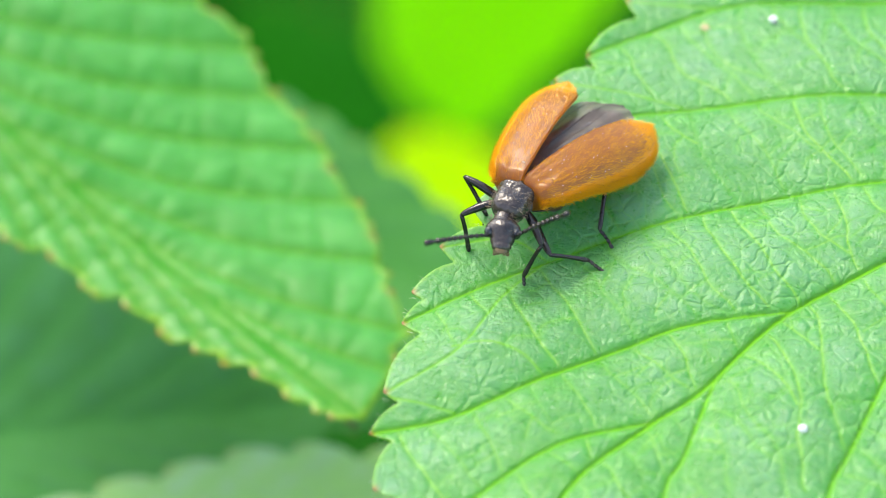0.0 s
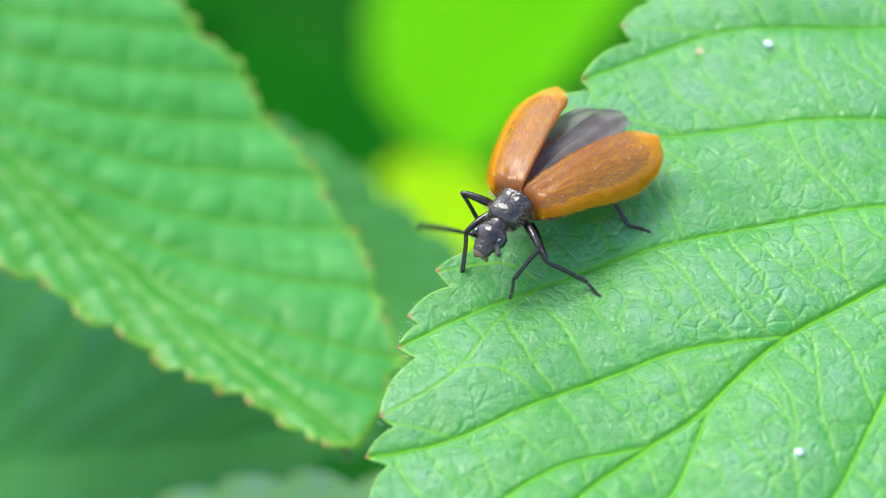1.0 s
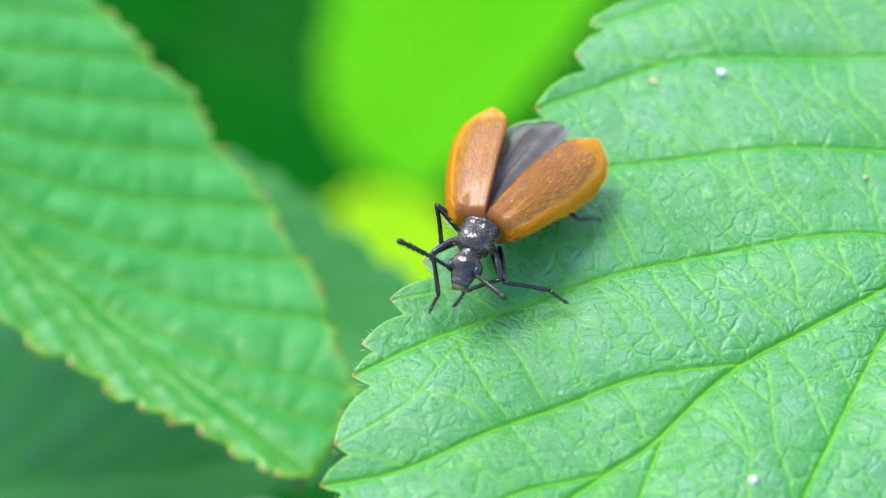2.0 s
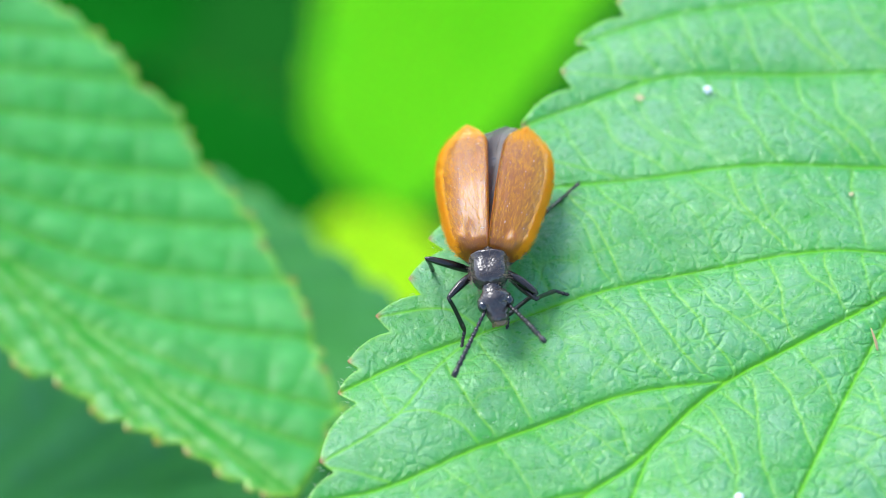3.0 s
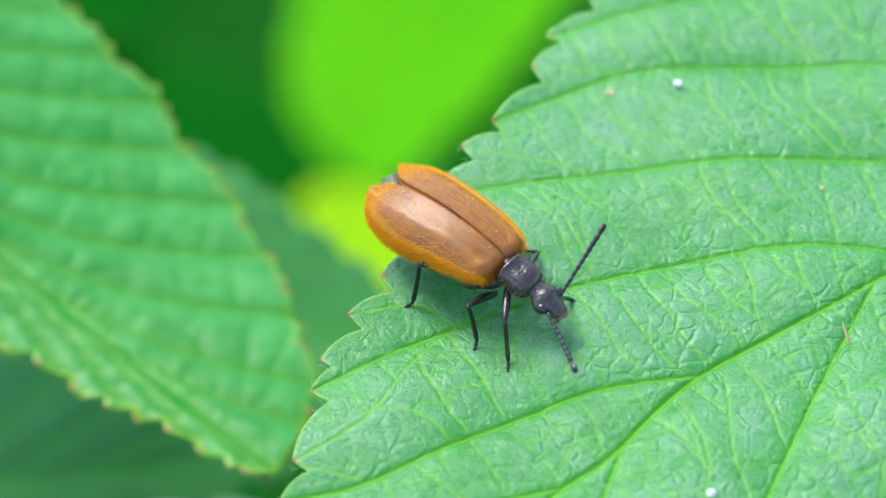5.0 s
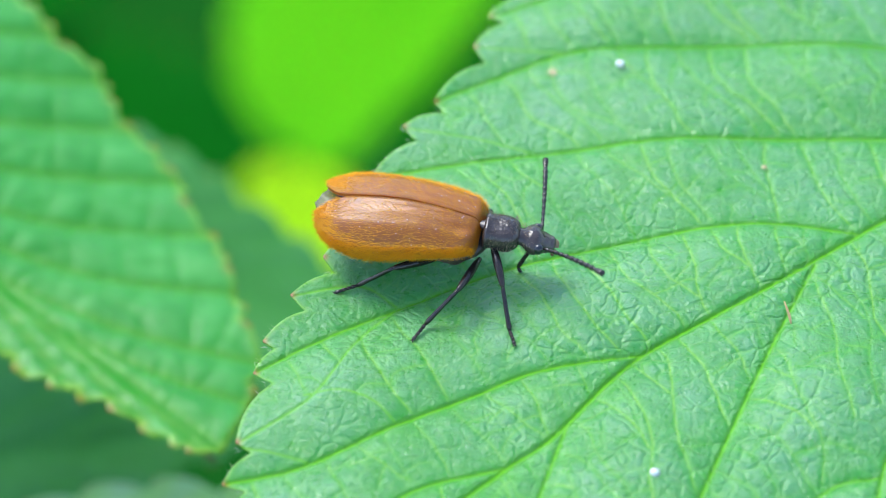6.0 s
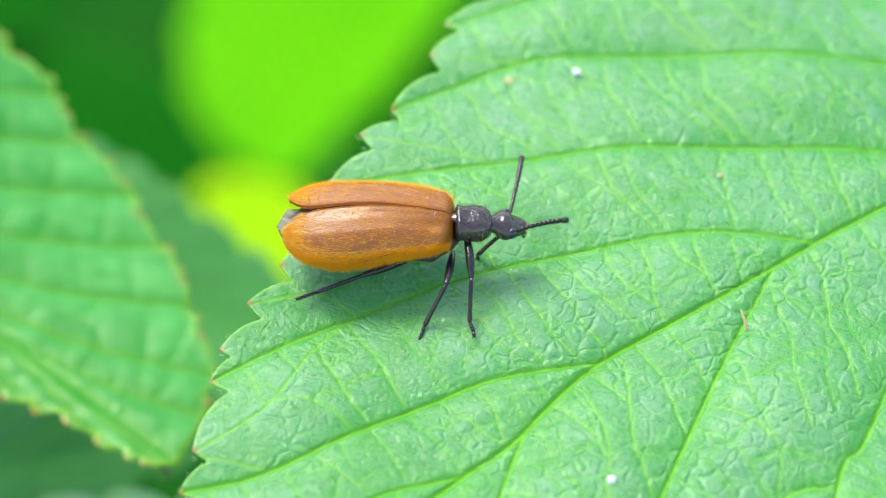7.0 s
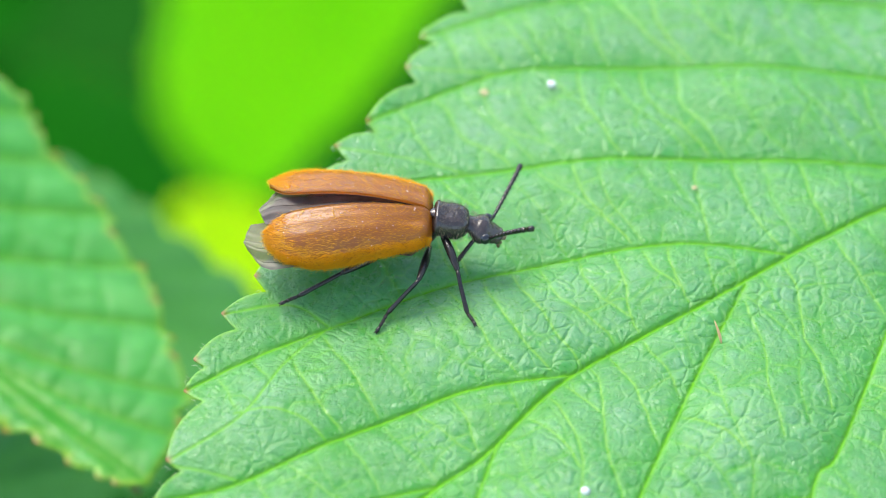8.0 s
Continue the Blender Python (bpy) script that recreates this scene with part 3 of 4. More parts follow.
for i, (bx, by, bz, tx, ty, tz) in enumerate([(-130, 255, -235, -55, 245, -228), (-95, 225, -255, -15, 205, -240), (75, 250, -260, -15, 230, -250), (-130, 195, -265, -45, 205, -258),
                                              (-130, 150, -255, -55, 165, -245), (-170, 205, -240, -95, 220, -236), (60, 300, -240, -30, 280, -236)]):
    plain_leaf("dark green leaf deep in the thicket, darkened for shade", (bx, by, bz), (tx, ty, tz), (0.1, -0.4, 0.9), 26, 24, LEAF_DARK, 1.0, 40 + i, 10, (5, 5), 6,
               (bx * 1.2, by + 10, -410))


def cane(x, y, lean, label):
    line = curve([(x, y, -430), (x + lean * 0.4, y, -250), (x + lean * 0.8, y + 4, -100), (x + lean, y + 3, -10), (x + lean * 1.3, y + 8, 40)], 40)
    v, f = tube(line, [3.2 - 1.6 * i / 39 for i in range(40)], 10)
    ob = mesh_part("bramble_cane", v, f, STEM)
    rng = random.Random(int(x))
    for i in range(24):
        p = line[1 + i * 38 // 24]
        w = rng.uniform(0, 6.28)
        d = np.array((math.cos(w), math.sin(w), -0.3))
        tv, tf = tube([p + d * 1.0, p + d * 3.2, p + d * 4.6 + np.array((0, 0, -0.8))], [0.7, 0.3, 0.03], 6)
        mesh_part("prickle", tv, tf, STEM, ob)
    return tagged(ob, label, "cane", "canes of the thicket")


cane(44, 26, 4, "prickly green bramble cane rising from the soil")
cane(-66, 44, 5, "prickly green bramble cane rising from the soil")
cane(66, 236, 4, "prickly green bramble cane rising from the soil")

# ---- small things on the raspberry leaf ----
ON_LEAF = []


def droplet(x, y, r, label):
    v, f = lathe([(-r * math.cos(a), r * math.sin(a) + 1e-4) for a in np.linspace(0.05, math.pi - 0.05, 12)], 16, 1, 0.85)
    ob = mesh_part("droplet", v, f, WATER)
    ob.location = (x * MM, y * MM, (0.28 + r * 0.55) * MM)
    ON_LEAF.append(ob)
    return tagged(ob, label, "droplet", "droplets on the leaf")


droplet(5.42, 8.24, 0.16, "tiny water droplet on the leaf, whitened for its glint")
droplet(5.95, -10.05, 0.17, "water droplet beside a leaf vein, whitened for its glint")
v, f = lathe([(-0.25, 0.02), (-0.2, 0.16), (0, 0.24), (0.2, 0.15), (0.26, 0.02)], 10, 1.0, 0.07)
for x, y, s in ((2.93, 8.04, 0.75), (2.95, 12.3, 0.7), (10.4, 3.4, 0.42)):
    ob = mesh_part("leaf_scar", v, f, SCAR)
    ob.matrix_world = pose(x * MM, y * MM, 0.13 * MM, 0, 0, 40 * x) @ Matrix.Diagonal((s, s, s, 1))
    ON_LEAF.append(ob)
    tagged(ob, "small pale brown scar on the leaf", "scar", "scars on the leaf")
v, f = tube(curve([(0, 0, 0), (-0.08, 0.2, 0.25), (-0.25, 0.5, 0.6)], 8), [0.03, 0.045, 0.05, 0.055, 0.05, 0.045, 0.03, 0.012], 7)
husk = mesh_part("seed_husk", v, f, HUSK)
husk.location = (10.85 * MM, -3.75 * MM, 0.2 * MM)
ON_LEAF.append(husk)
tagged(husk, "pale straw-coloured husk fragment standing on the leaf", "husk")


# ---- the beetle: x points forward, the origin lies on the leaf under the root of the wing cases ----
beetle = new("beetle")
beetle.empty_display_size = 0.002
tagged(beetle, "hairy beetle with amber wing cases and black head on leaf", "beetle")
ROOF = 2.15          # height of the wing-case roots above the leaf


# abdomen and hind body under the wing cases
prof = [(-5.9, 0.05), (-5.8, 0.28), (-5.5, 0.62)]
for i in range(5):
    x0 = -5.3 + i * 0.95
    r0 = 0.80 + 0.62 * math.sin(min(1, (i + 0.6) / 3.6) * math.pi / 2)
    prof += [(x0, r0 - 0.03), (x0 + 0.1, r0), (x0 + 0.8, r0 + 0.06), (x0 + 0.9, r0 + 0.01)]
prof += [(-0.4, 1.20), (-0.05, 0.9), (0.15, 0.55), (0.25, 0.3)]
v, f = lathe(prof, 24, 0.90, 0.40)
v = [(x, y, z + 1.28) for x, y, z in v]
mesh_part("abdomen", v, f, BELLY, beetle, "dark brown segmented abdomen")
# small shield between the wing cases
v, f = lathe([(-0.28, 0.02), (-0.15, 0.12), (0.05, 0.22), (0.2, 0.24), (0.3, 0.1)], 12, 1.0, 0.5)
v = [(x + 0.02, y, z + ROOF - 0.13) for x, y, z in v]
mesh_part("scutellum", v, f, BLACK, beetle, "small black shield between the wing cases")


def lump(n, amount, verts, freq):
    return [Vector(p) * (1 + amount * noise.noise(Vector(p) * freq + Vector((n, 0, 0)))) for p in verts]


def boxy(x, w):
    return 0.96 / (abs(math.cos(w)) ** 2.5 + abs(math.sin(w)) ** 2.5) ** (1 / 2.5)


# pronotum: a narrow rounded barrel, origin at its hind edge
v, f = lathe([(-0.12, 0.30), (-0.08, 0.52), (-0.02, 0.60), (0.05, 0.62), (0.12, 0.585), (0.28, 0.575), (0.5, 0.60), (0.75, 0.62), (0.98, 0.60), (1.14, 0.54), (1.26, 0.46), (1.33, 0.36), (1.36, 0.18)], 36, 1.0, 0.86, boxy)
pronotum = mesh_part("pronotum", lump(1, 0.05, [Vector((0.86 * x, (1.10 - 0.04 * x) * y, 1.02 * z - (0.10 * math.exp(-((x - 0.45) / 0.16) ** 2 - (y / 0.14) ** 2) if z > 0 else 0))) for x, y, z in v], 3.5), f, BLACK, beetle, "black pitted neck shield")
def down(ob, prof_len, radius, count, seed):
    """Short golden hairs standing on a barrel-shaped part."""
    rng = random.Random(seed)
    hv, hf = [], []
    for i in range(count):
        x, w = rng.uniform(0.0, prof_len), rng.uniform(-0.5, math.pi + 0.5)
        out = Vector((0, math.cos(w), 0.82 * math.sin(w))).normalized()
        p = Vector((x, 0, 0)) + Vector((0, math.cos(w), 0.82 * math.sin(w))) * radius * 0.97
        d = (out + Vector((rng.gauss(0.2, 0.3), rng.gauss(0, 0.25), rng.gauss(0, 0.25)))).normalized()
        side = d.cross(Vector((1, 0, 0))).normalized() * 0.0035
        o = len(hv)
        hv += [p - side, p + side, p + Vector((0.009, 0, 0)), p + d * rng.uniform(0.10, 0.24)]
        hf += [(o, o + 1, o + 3), (o + 1, o + 2, o + 3), (o + 2, o, o + 3)]
    tagged(mesh_part("down", hv, hf, DOWN, ob, "sparse grey-brown hairs", False), kind="stuff")


down(pronotum, 1.06, 0.63, 480, 5)
# head with brows, tapering snout and a narrow neck; origin at the neck
def head_shape(x, w):
    return 1 + 0.10 * max(0, math.cos(2 * w)) * math.exp(-((x - 0.55) / 0.25) ** 2) - 0.05 * max(0, math.sin(w)) * math.exp(-((x - 0.95) / 0.2) ** 2)


v, f = lathe([(-0.18, 0.24), (0.0, 0.31), (0.10, 0.33), (0.18, 0.36), (0.30, 0.46), (0.42, 0.535), (0.56, 0.54), (0.66, 0.50), (0.74, 0.45), (0.82, 0.42), (0.93, 0.40), (1.02, 0.37), (1.06, 0.33), (1.09, 0.34), (1.18, 0.31), (1.26, 0.24), (1.30, 0.10)], 28, 1.0, 0.76, head_shape)
head = mesh_part("head", lump(2, 0.03, [Vector((1.03 * x, 1.02 * y, 1.06 * z)) for x, y, z in v], 3), f, BLACK, beetle, "black glossy head")
for s in (1, -1):
    v, f = lathe([(-0.21 * math.cos(a), 0.20 * math.sin(a) + 0.001) for a in np.linspace(0.06, math.pi - 0.06, 11)], 16, 0.85, 1.1)
    v = [(x + 0.66, y + s * 0.46, z + 0.09) for x, y, z in v]
    mesh_part("eye", v, f, EYE_BLACK, head, "black kidney-shaped eye")
    v, f = tube(curve([(1.22, s * 0.16, -0.12), (1.30, s * 0.22, -0.2), (1.36, s * 0.2, -0.28)], 6), [0.05, 0.06, 0.055, 0.065, 0.07, 0.03], 8)
    mesh_part("palp", v, f, BROWN, head, "brown mouth feeler")
    v, f = tube(curve([(1.2, s * 0.2, -0.02), (1.32, s * 0.2, -0.08), (1.40, s * 0.06, -0.13)], 6), [0.08, 0.08, 0.07, 0.06, 0.04, 0.02], 8)
    mesh_part("mandible", v, f, BROWN, head, "brown jaw")
v, f = lathe([(1.18, 0.2), (1.3, 0.22), (1.42, 0.16), (1.45, 0.05)], 14, 1.0, 0.35)
mesh_part("labrum", [(x, y, z + 0.1) for x, y, z in v], f, BROWN, head, "brownish upper lip")

down(head, 0.75, 0.42, 200, 6)

# antenna: eleven bead-like joints in one line, curved a little downwards, thicker to the end
line, radii, x = [], [], 0.0
for i in range(11):
    step = (0.34, 0.18, 0.27, 0.27, 0.27, 0.26, 0.26, 0.25, 0.25, 0.25, 0.52)[i]
    r = 0.060 + 0.0035 * i
    for u, k in ((0.0, 0.62), (0.2, 0.85), (0.65, 1.22), (0.92, 1.15)):
        q = x + u * step
        line.append((q, 0, -0.035 * q * q + 0.02 * q))
        radii.append(r * k)
    x += step
line.append((x, 0, -0.035 * x * x + 0.02 * x))
radii.append(0.02)
v, f = tube(line, radii, 9)
ANT = 0.94
v = [Vector(p) * ANT for p in v]
antenna_r = mesh_part("antenna", v, f, LEG, head, "black beaded feeler")
antenna_l = new("antenna", antenna_r.data)
antenna_l.parent = head
tagged(antenna_l, "black beaded feeler")


# wing cases: root at the origin, reaching back along -x; side +1 is the beetle's left
LEN = 5.76
def case_width(u):
    return float(np.interp(u, [0, 0.02, 0.06, 0.12, 0.25, 0.45, 0.62, 0.75, 0.86, 0.93, 0.97, 0.99, 1.0], [0.66, 0.98, 1.16, 1.30, 1.45, 1.61, 1.69, 1.67, 1.52, 1.27, 1.04, 0.85, 0.70]))


def case_point(u, v, s):
    """u runs from root to tip, v from the seam to the outer rim."""
    w = case_width(u)
    a = v * radians(98)
    deep = 1.22 * min(1, 0.48 + 1.05 * u) * math.sqrt(max(0.0, min(1, (1.02 - u) / 0.35)))
    top = 0.10 + 0.55 * math.sin(math.pi * min(u, 1) ** 0.9) * 0.55 - 0.58 * u ** 3
    rib = (0.014 * math.cos(v * 6.3 * 2.2) + 0.016 * math.exp(-((v - 0.17) / 0.035) ** 2) + 0.012 * math.exp(-((v - 0.36) / 0.035) ** 2)) * math.sin(math.pi * u) ** 0.5 + 0.012 * noise.noise((u * 9, v * 5, s))
    seam = 0.58 * max(0.0, (u - 0.80) / 0.20) ** 2.6
    y = 0.004 + seam + (w - seam) * (math.sin(a) ** 0.92 if a < math.pi / 2 else math.sin(a))
    z = top - deep * (1 - math.cos(a)) ** 1.05 + rib
    root = 0.34 * (1 - min(1, u / 0.06)) ** 2 - 0.10 * math.exp(-((u - 0.075) / 0.04) ** 2 - ((v - 0.52) / 0.16) ** 2) + 0.06 * math.exp(-((u - 0.10) / 0.07) ** 2 - ((v - 0.26) / 0.10) ** 2)
    return Vector((-u * LEN - 0.02, s * y, z - root + 0.035 * math.exp(-((v - 0.035) / 0.025) ** 2)))


def wing_case(s):
    nu, nv = 56, 26
    us = [0.5 - 0.5 * math.cos(math.pi * (i / nu) ** 0.95) for i in range(nu + 1)]
    verts = [case_point(u, j / nv, s) for u in us for j in range(nv + 1)]
    k = nv + 1
    faces = []
    for i in range(nu):
        for j in range(nv):
            q = (i * k + j, (i + 1) * k + j, (i + 1) * k + j + 1, i * k + j + 1)
            faces.append(q if s < 0 else q[::-1])
    # inner skin
    inner = [p + Vector((0.0, -s * 0.05, -0.07)) for p in verts]
    o = len(verts)
    faces += [tuple(x + o for x in q[::-1]) for q in faces[:]]
    ring_ids = [i * k for i in range(nu + 1)] + [nu * k + j for j in range(1, k)] + [i * k + nv for i in range(nu - 1, -1, -1)] + [j for j in range(nv - 1, 0, -1)]
    for a, b_ in zip(ring_ids, ring_ids[1:] + ring_ids[:1]):
        q = (a, a + o, b_ + o, b_)
        faces.append(q[::-1] if s < 0 else q)
    ob = mesh_part("wing_case", verts + inner, faces, ELYTRON, beetle, "amber wing case covered in golden hair")
    # the pelt
    rng = random.Random(7 + s)
    hv, hf = [], []
    for i in range(11000):
        u, v = rng.uniform(0.01, 0.992), rng.uniform(0.01, 1.0)
        if v < 0.66 - 0.2 * max(0, u - 0.6) / 0.4 and u < 0.86 and rng.random() < 0.66:
            continue
        if rng.random() > (case_width(u) / 1.78) ** 0.7 or (v > 0.66 and rng.random() < 0.2):
            continue
        p = case_point(u, v, s)
        e = 0.004
        du, dv = case_point(min(u + e, 1), v, s) - case_point(u - e, v, s), case_point(u, v + e, s) - case_point(u, v - e, s)
        nrm = du.cross(dv) * (1 if s < 0 else -1)
        if nrm.length < 1e-9:
            continue
        nrm.normalize()
        if nrm.z < -0.5 and v < 0.8:
            nrm = -nrm
        d = (du.normalized() * rng.uniform(0.7, 1.0) + nrm * rng.uniform(0.18, 0.70) + Vector((rng.gauss(0, 0.11), rng.gauss(0, 0.11), rng.gauss(0, 0.08)))).normalized()
        ln = rng.uniform(0.10, 0.27) * (0.6 if v < 0.62 and u < 0.8 else 1)
        wide = du.normalized().cross(nrm) * 0.0048
        q1 = p + d * ln * 0.55 + nrm * 0.01
        q2 = p + d * ln + du.normalized() * 0.05 * ln
        o2 = len(hv)
        hv += [p - wide, p + wide, p + nrm * 0.012, q1 - wide * 0.8, q1 + wide * 0.8, q2]
        hf += [(o2, o2 + 1, o2 + 4, o2 + 3), (o2 + 1, o2 + 2, o2 + 4), (o2 + 2, o2, o2 + 3), (o2 + 2, o2 + 3, o2 + 4), (o2 + 3, o2 + 4, o2 + 5)]
    # the fringe along the outer rim and the tip
    for i in range(4200):
        u = rng.uniform(0.02, 0.998)
        v = rng.uniform(0.70, 1.0) if u < 0.93 else rng.uniform(0.05, 1.0)
        p = case_point(u, v, s)
        e = 0.004
        du, dv = case_point(min(u + e, 1), v, s) - case_point(u - e, v, s), case_point(u, v + e, s) - case_point(u, v - e, s)
        nrm = (du.cross(dv) * (1 if s < 0 else -1))
        if nrm.length < 1e-9:
            continue
        nrm.normalize()
        if nrm.y * s < -0.1:
            nrm = -nrm
        d = (nrm + du.normalized() * rng.uniform(0.0, 0.7) + Vector((rng.gauss(0, 0.2), rng.gauss(0, 0.2), rng.gauss(0, 0.2)))).normalized()
        ln = rng.uniform(0.08, 0.24)
        wide = d.cross(du).normalized() * 0.006
        o2 = len(hv)
        hv += [p - wide, p + wide, p + du.normalized() * 0.009, p + d * ln]
        hf += [(o2, o2 + 1, o2 + 3), (o2 + 1, o2 + 2, o2 + 3), (o2 + 2, o2, o2 + 3)]
    tagged(mesh_part("pelt", hv, hf, HAIR, ob, "golden hairs", False), kind="stuff")
    # grains of pollen caught in it
    gv, gf = [], []
    for i in range(42):
        u, v = rng.uniform(0.05, 0.95), rng.uniform(0.05, 0.85)
        p = case_point(u, v, s) + Vector((0, 0, 0.03))
        r = rng.uniform(0.012, 0.030)
        o2 = len(gv)
        gv += [p + Vector(d) * r for d in ((1, 0, 0), (0, 1, 0), (-1, 0, 0), (0, -1, 0), (0, 0, 1), (0, 0, -1))]
        for k in range(4):
            gf += [(o2 + k, o2 + (k + 1) % 4, o2 + 4), (o2 + (k + 1) % 4, o2 + k, o2 + 5)]
    tagged(mesh_part("pollen", gv, gf, POLLEN, ob, "pale yellow grains of pollen"), kind="stuff")
    return ob


case_l, case_r = wing_case(1), wing_case(-1)


def hind_wing(s):
    """A smoky membrane, folded in pleats, lying on the abdomen."""
    nu, nv = 36, 22
    verts, faces = [], []
    for i in range(nu + 1):
        u = i / nu
        w = float(np.interp(u, [0, 0.1, 0.35, 0.7, 0.88, 0.96, 1], [0.35, 0.65, 1.05, 1.22, 1.10, 0.80, 0.25]))
        for j in range(nv + 1):
            q = j / nv
            pleat = 0.03 * math.sin(q * 19 + 2.2 * u) * min(1, u * 3) + 0.05 * math.sin(u * 13 + q * 5) * u
            x = -0.45 - u * ((4.95 if s > 0 else 5.45) - 0.55 * abs(q - 0.6) * u)
            verts.append((x, s * (-0.95 * min(1, 0.3 + u) + (w * (0.8 if s > 0 else 1.0) + 0.95 * min(1, 0.3 + u)) * q), pleat - 0.30 * max(0, q - 0.35) ** 2 - 0.06 * u - 0.20 * u * u))
    k = nv + 1
    for i in range(nu):
        for j in range(nv):
            faces.append((i * k + j, (i + 1) * k + j, (i + 1) * k + j + 1, i * k + j + 1))
    ob = mesh_part("hind_wing", verts, faces, WING, beetle, "smoky folded membrane wing")
    # veins of the wing
    for q0, q1, r in ((0.92, 0.86, 0.024), (0.7, 0.62, 0.014), (0.45, 0.5, 0.012)):
        line = []
        for i in range(0, nu + 1, 3):
            j = int(nv * (q0 + (q1 - q0) * i / nu))
            line.append(Vector(verts[i * k + j]) + Vector((0, 0, 0.012)))
        tv, tf = tube(line, [r * (1.1 - 0.8 * i / (len(line) - 1)) for i in range(len(line))], 6)
        mesh_part("wing_vein", tv, tf, BELLY, ob)
    return ob


wing_l, wing_r = hind_wing(1), hind_wing(-1)

# legs: a thigh, and under it a shin with its jointed foot
SIZES = {"front": (1.48, 1.50, 0.62), "mid": (1.68, 1.66, 0.75), "hind": (1.70, 1.70, 0.80)}
LEGS = {}
for key in ("front", "mid", "hind"):
    a, c, tarsus = SIZES[key]
    thigh = tube(curve([(-0.12, 0, 0), (0.15 * a, 0, 0.01), (0.5 * a, 0, 0.05), (0.8 * a, 0, 0.03), (a, 0, 0)], 14),
                 [0.09, 0.10, 0.115, 0.13, 0.14, 0.15, 0.152, 0.15, 0.14, 0.13, 0.118, 0.105, 0.095, 0.06], 10)
    shin = [tube(curve([(-0.02, 0, 0), (0.3 * c, 0, -0.03), (0.7 * c, 0, -0.02), (c, 0, 0)], 10), [0.06, 0.075, 0.075, 0.075, 0.076, 0.078, 0.08, 0.085, 0.09, 0.06], 9)]
    way, p = Vector((0.62, 0, 0.78)), Vector((c, 0, 0))
    for i in range(4):
        d = Vector((0.62 + 0.06 * i, 0, 0.78 - 0.07 * i)).normalized()
        ln = tarsus * (0.26, 0.2, 0.22, 0.32)[i]
        shin.append(tube([p, p + d * ln * 0.4, p + d * ln * 0.85, p + d * ln], [0.045, 0.06, 0.075, 0.03], 8))
        p = p + d * ln
    for s in (1, -1):
        shin.append(tube([p, p + Vector((0.06, s * 0.05, 0.02)), p + Vector((0.10, s * 0.06, -0.03))], [0.03, 0.02, 0.004], 5))
    shin = joined(shin)
    for side in ("left", "right"):
        leg = mesh_part("leg", *thigh, LEG, beetle, "slender black leg")
        foot = mesh_part("shin", *shin, LEG, leg, "thin black shin with jointed foot")
        LEGS[side, key] = (leg, foot)

# ---- how the beetle moves ----
# seconds, place of the wing-case root over the leaf (mm), heading (degrees)
BODY = [(0.0, -3.45, -1.62, -126, -8, 0.25), (0.5, -3.23, -1.18, -119, -7.5, 0.22), (1.0, -3.32, -0.92, -125, -6.5, 0.18), (1.5, -3.26, -0.72, -121, -5.5, 0.18), (1.7, -3.25, -0.66, -119, -5, 0.16),
        (2.25, -2.80, -0.90, -108, -4, 0.15), (2.8, -2.42, -1.28, -96, 1, 0.05), (3.0, -2.38, -1.32, -93, 2, 0.05), (3.5, -2.42, -1.35, -84.5, 3.5, 0.0), (4.0, -2.42, -2.05, -80, 6, 0.0),
        (4.2, -2.35, -2.10, -78, 6, 0.0), (4.75, -1.25, -2.05, -53, 2, 0.0), (5.3, -0.2, -1.78, -31, -1, 0.1), (5.5, -0.06, -1.70, -28, -1, 0.16), (6.0, 0.36, -1.24, -15.5, -2, 0.2),
        (6.5, 0.66, -0.80, -8.5, -2, 0.2), (7.0, 0.85, -0.66, -5, -2, 0.25), (7.5, 0.86, -0.14, -4, 1, 0.2), (8.0, 1.00, 0.18, -3, 2, 0.12)]
# seconds, turn of the fore body against the hind body
NECK = [(0.0, 24), (0.5, 7), (1.0, 4), (1.5, 0), (1.7, 2), (2.8, 14), (3.0, 14), (3.5, 18), (4.0, 1), (4.2, 1), (5.3, 4), (5.5, 4), (6.0, 11), (6.5, 5), (7.0, 13), (7.5, 4), (8.0, -2)]
# seconds, opening of the left and right wing case, their lift (degrees), slide of the hind wings (mm)
OPEN = [(0.0, 8, 14, 1, 0), (0.5, 13, 19, 1, 0), (1.0, 12, 17, 1, 0), (1.5, 16, 22, 1, 0), (1.7, 14, 20, 1, 0), (2.2, 10, 12, 1, 0), (2.8, 2.5, 6, 1, 0), (3.0, 2.5, 5, 1, 0), (3.5, 3, 4, 1, 0), (4.0, 3, 3, 1, 0),
        (4.2, 3, 3, 1, 0.0), (5.0, 0.5, 0.5, 0, 0.08), (6.5, 0.5, 0.5, 0, 0.12), (7.0, 1.0, 1.0, 0, 0.2), (7.3, 1.8, 1.6, 0, 0.28), (7.5, 2.5, 3, 1, 0.4), (8.0, 4.5, 5, 1, 0.6)]
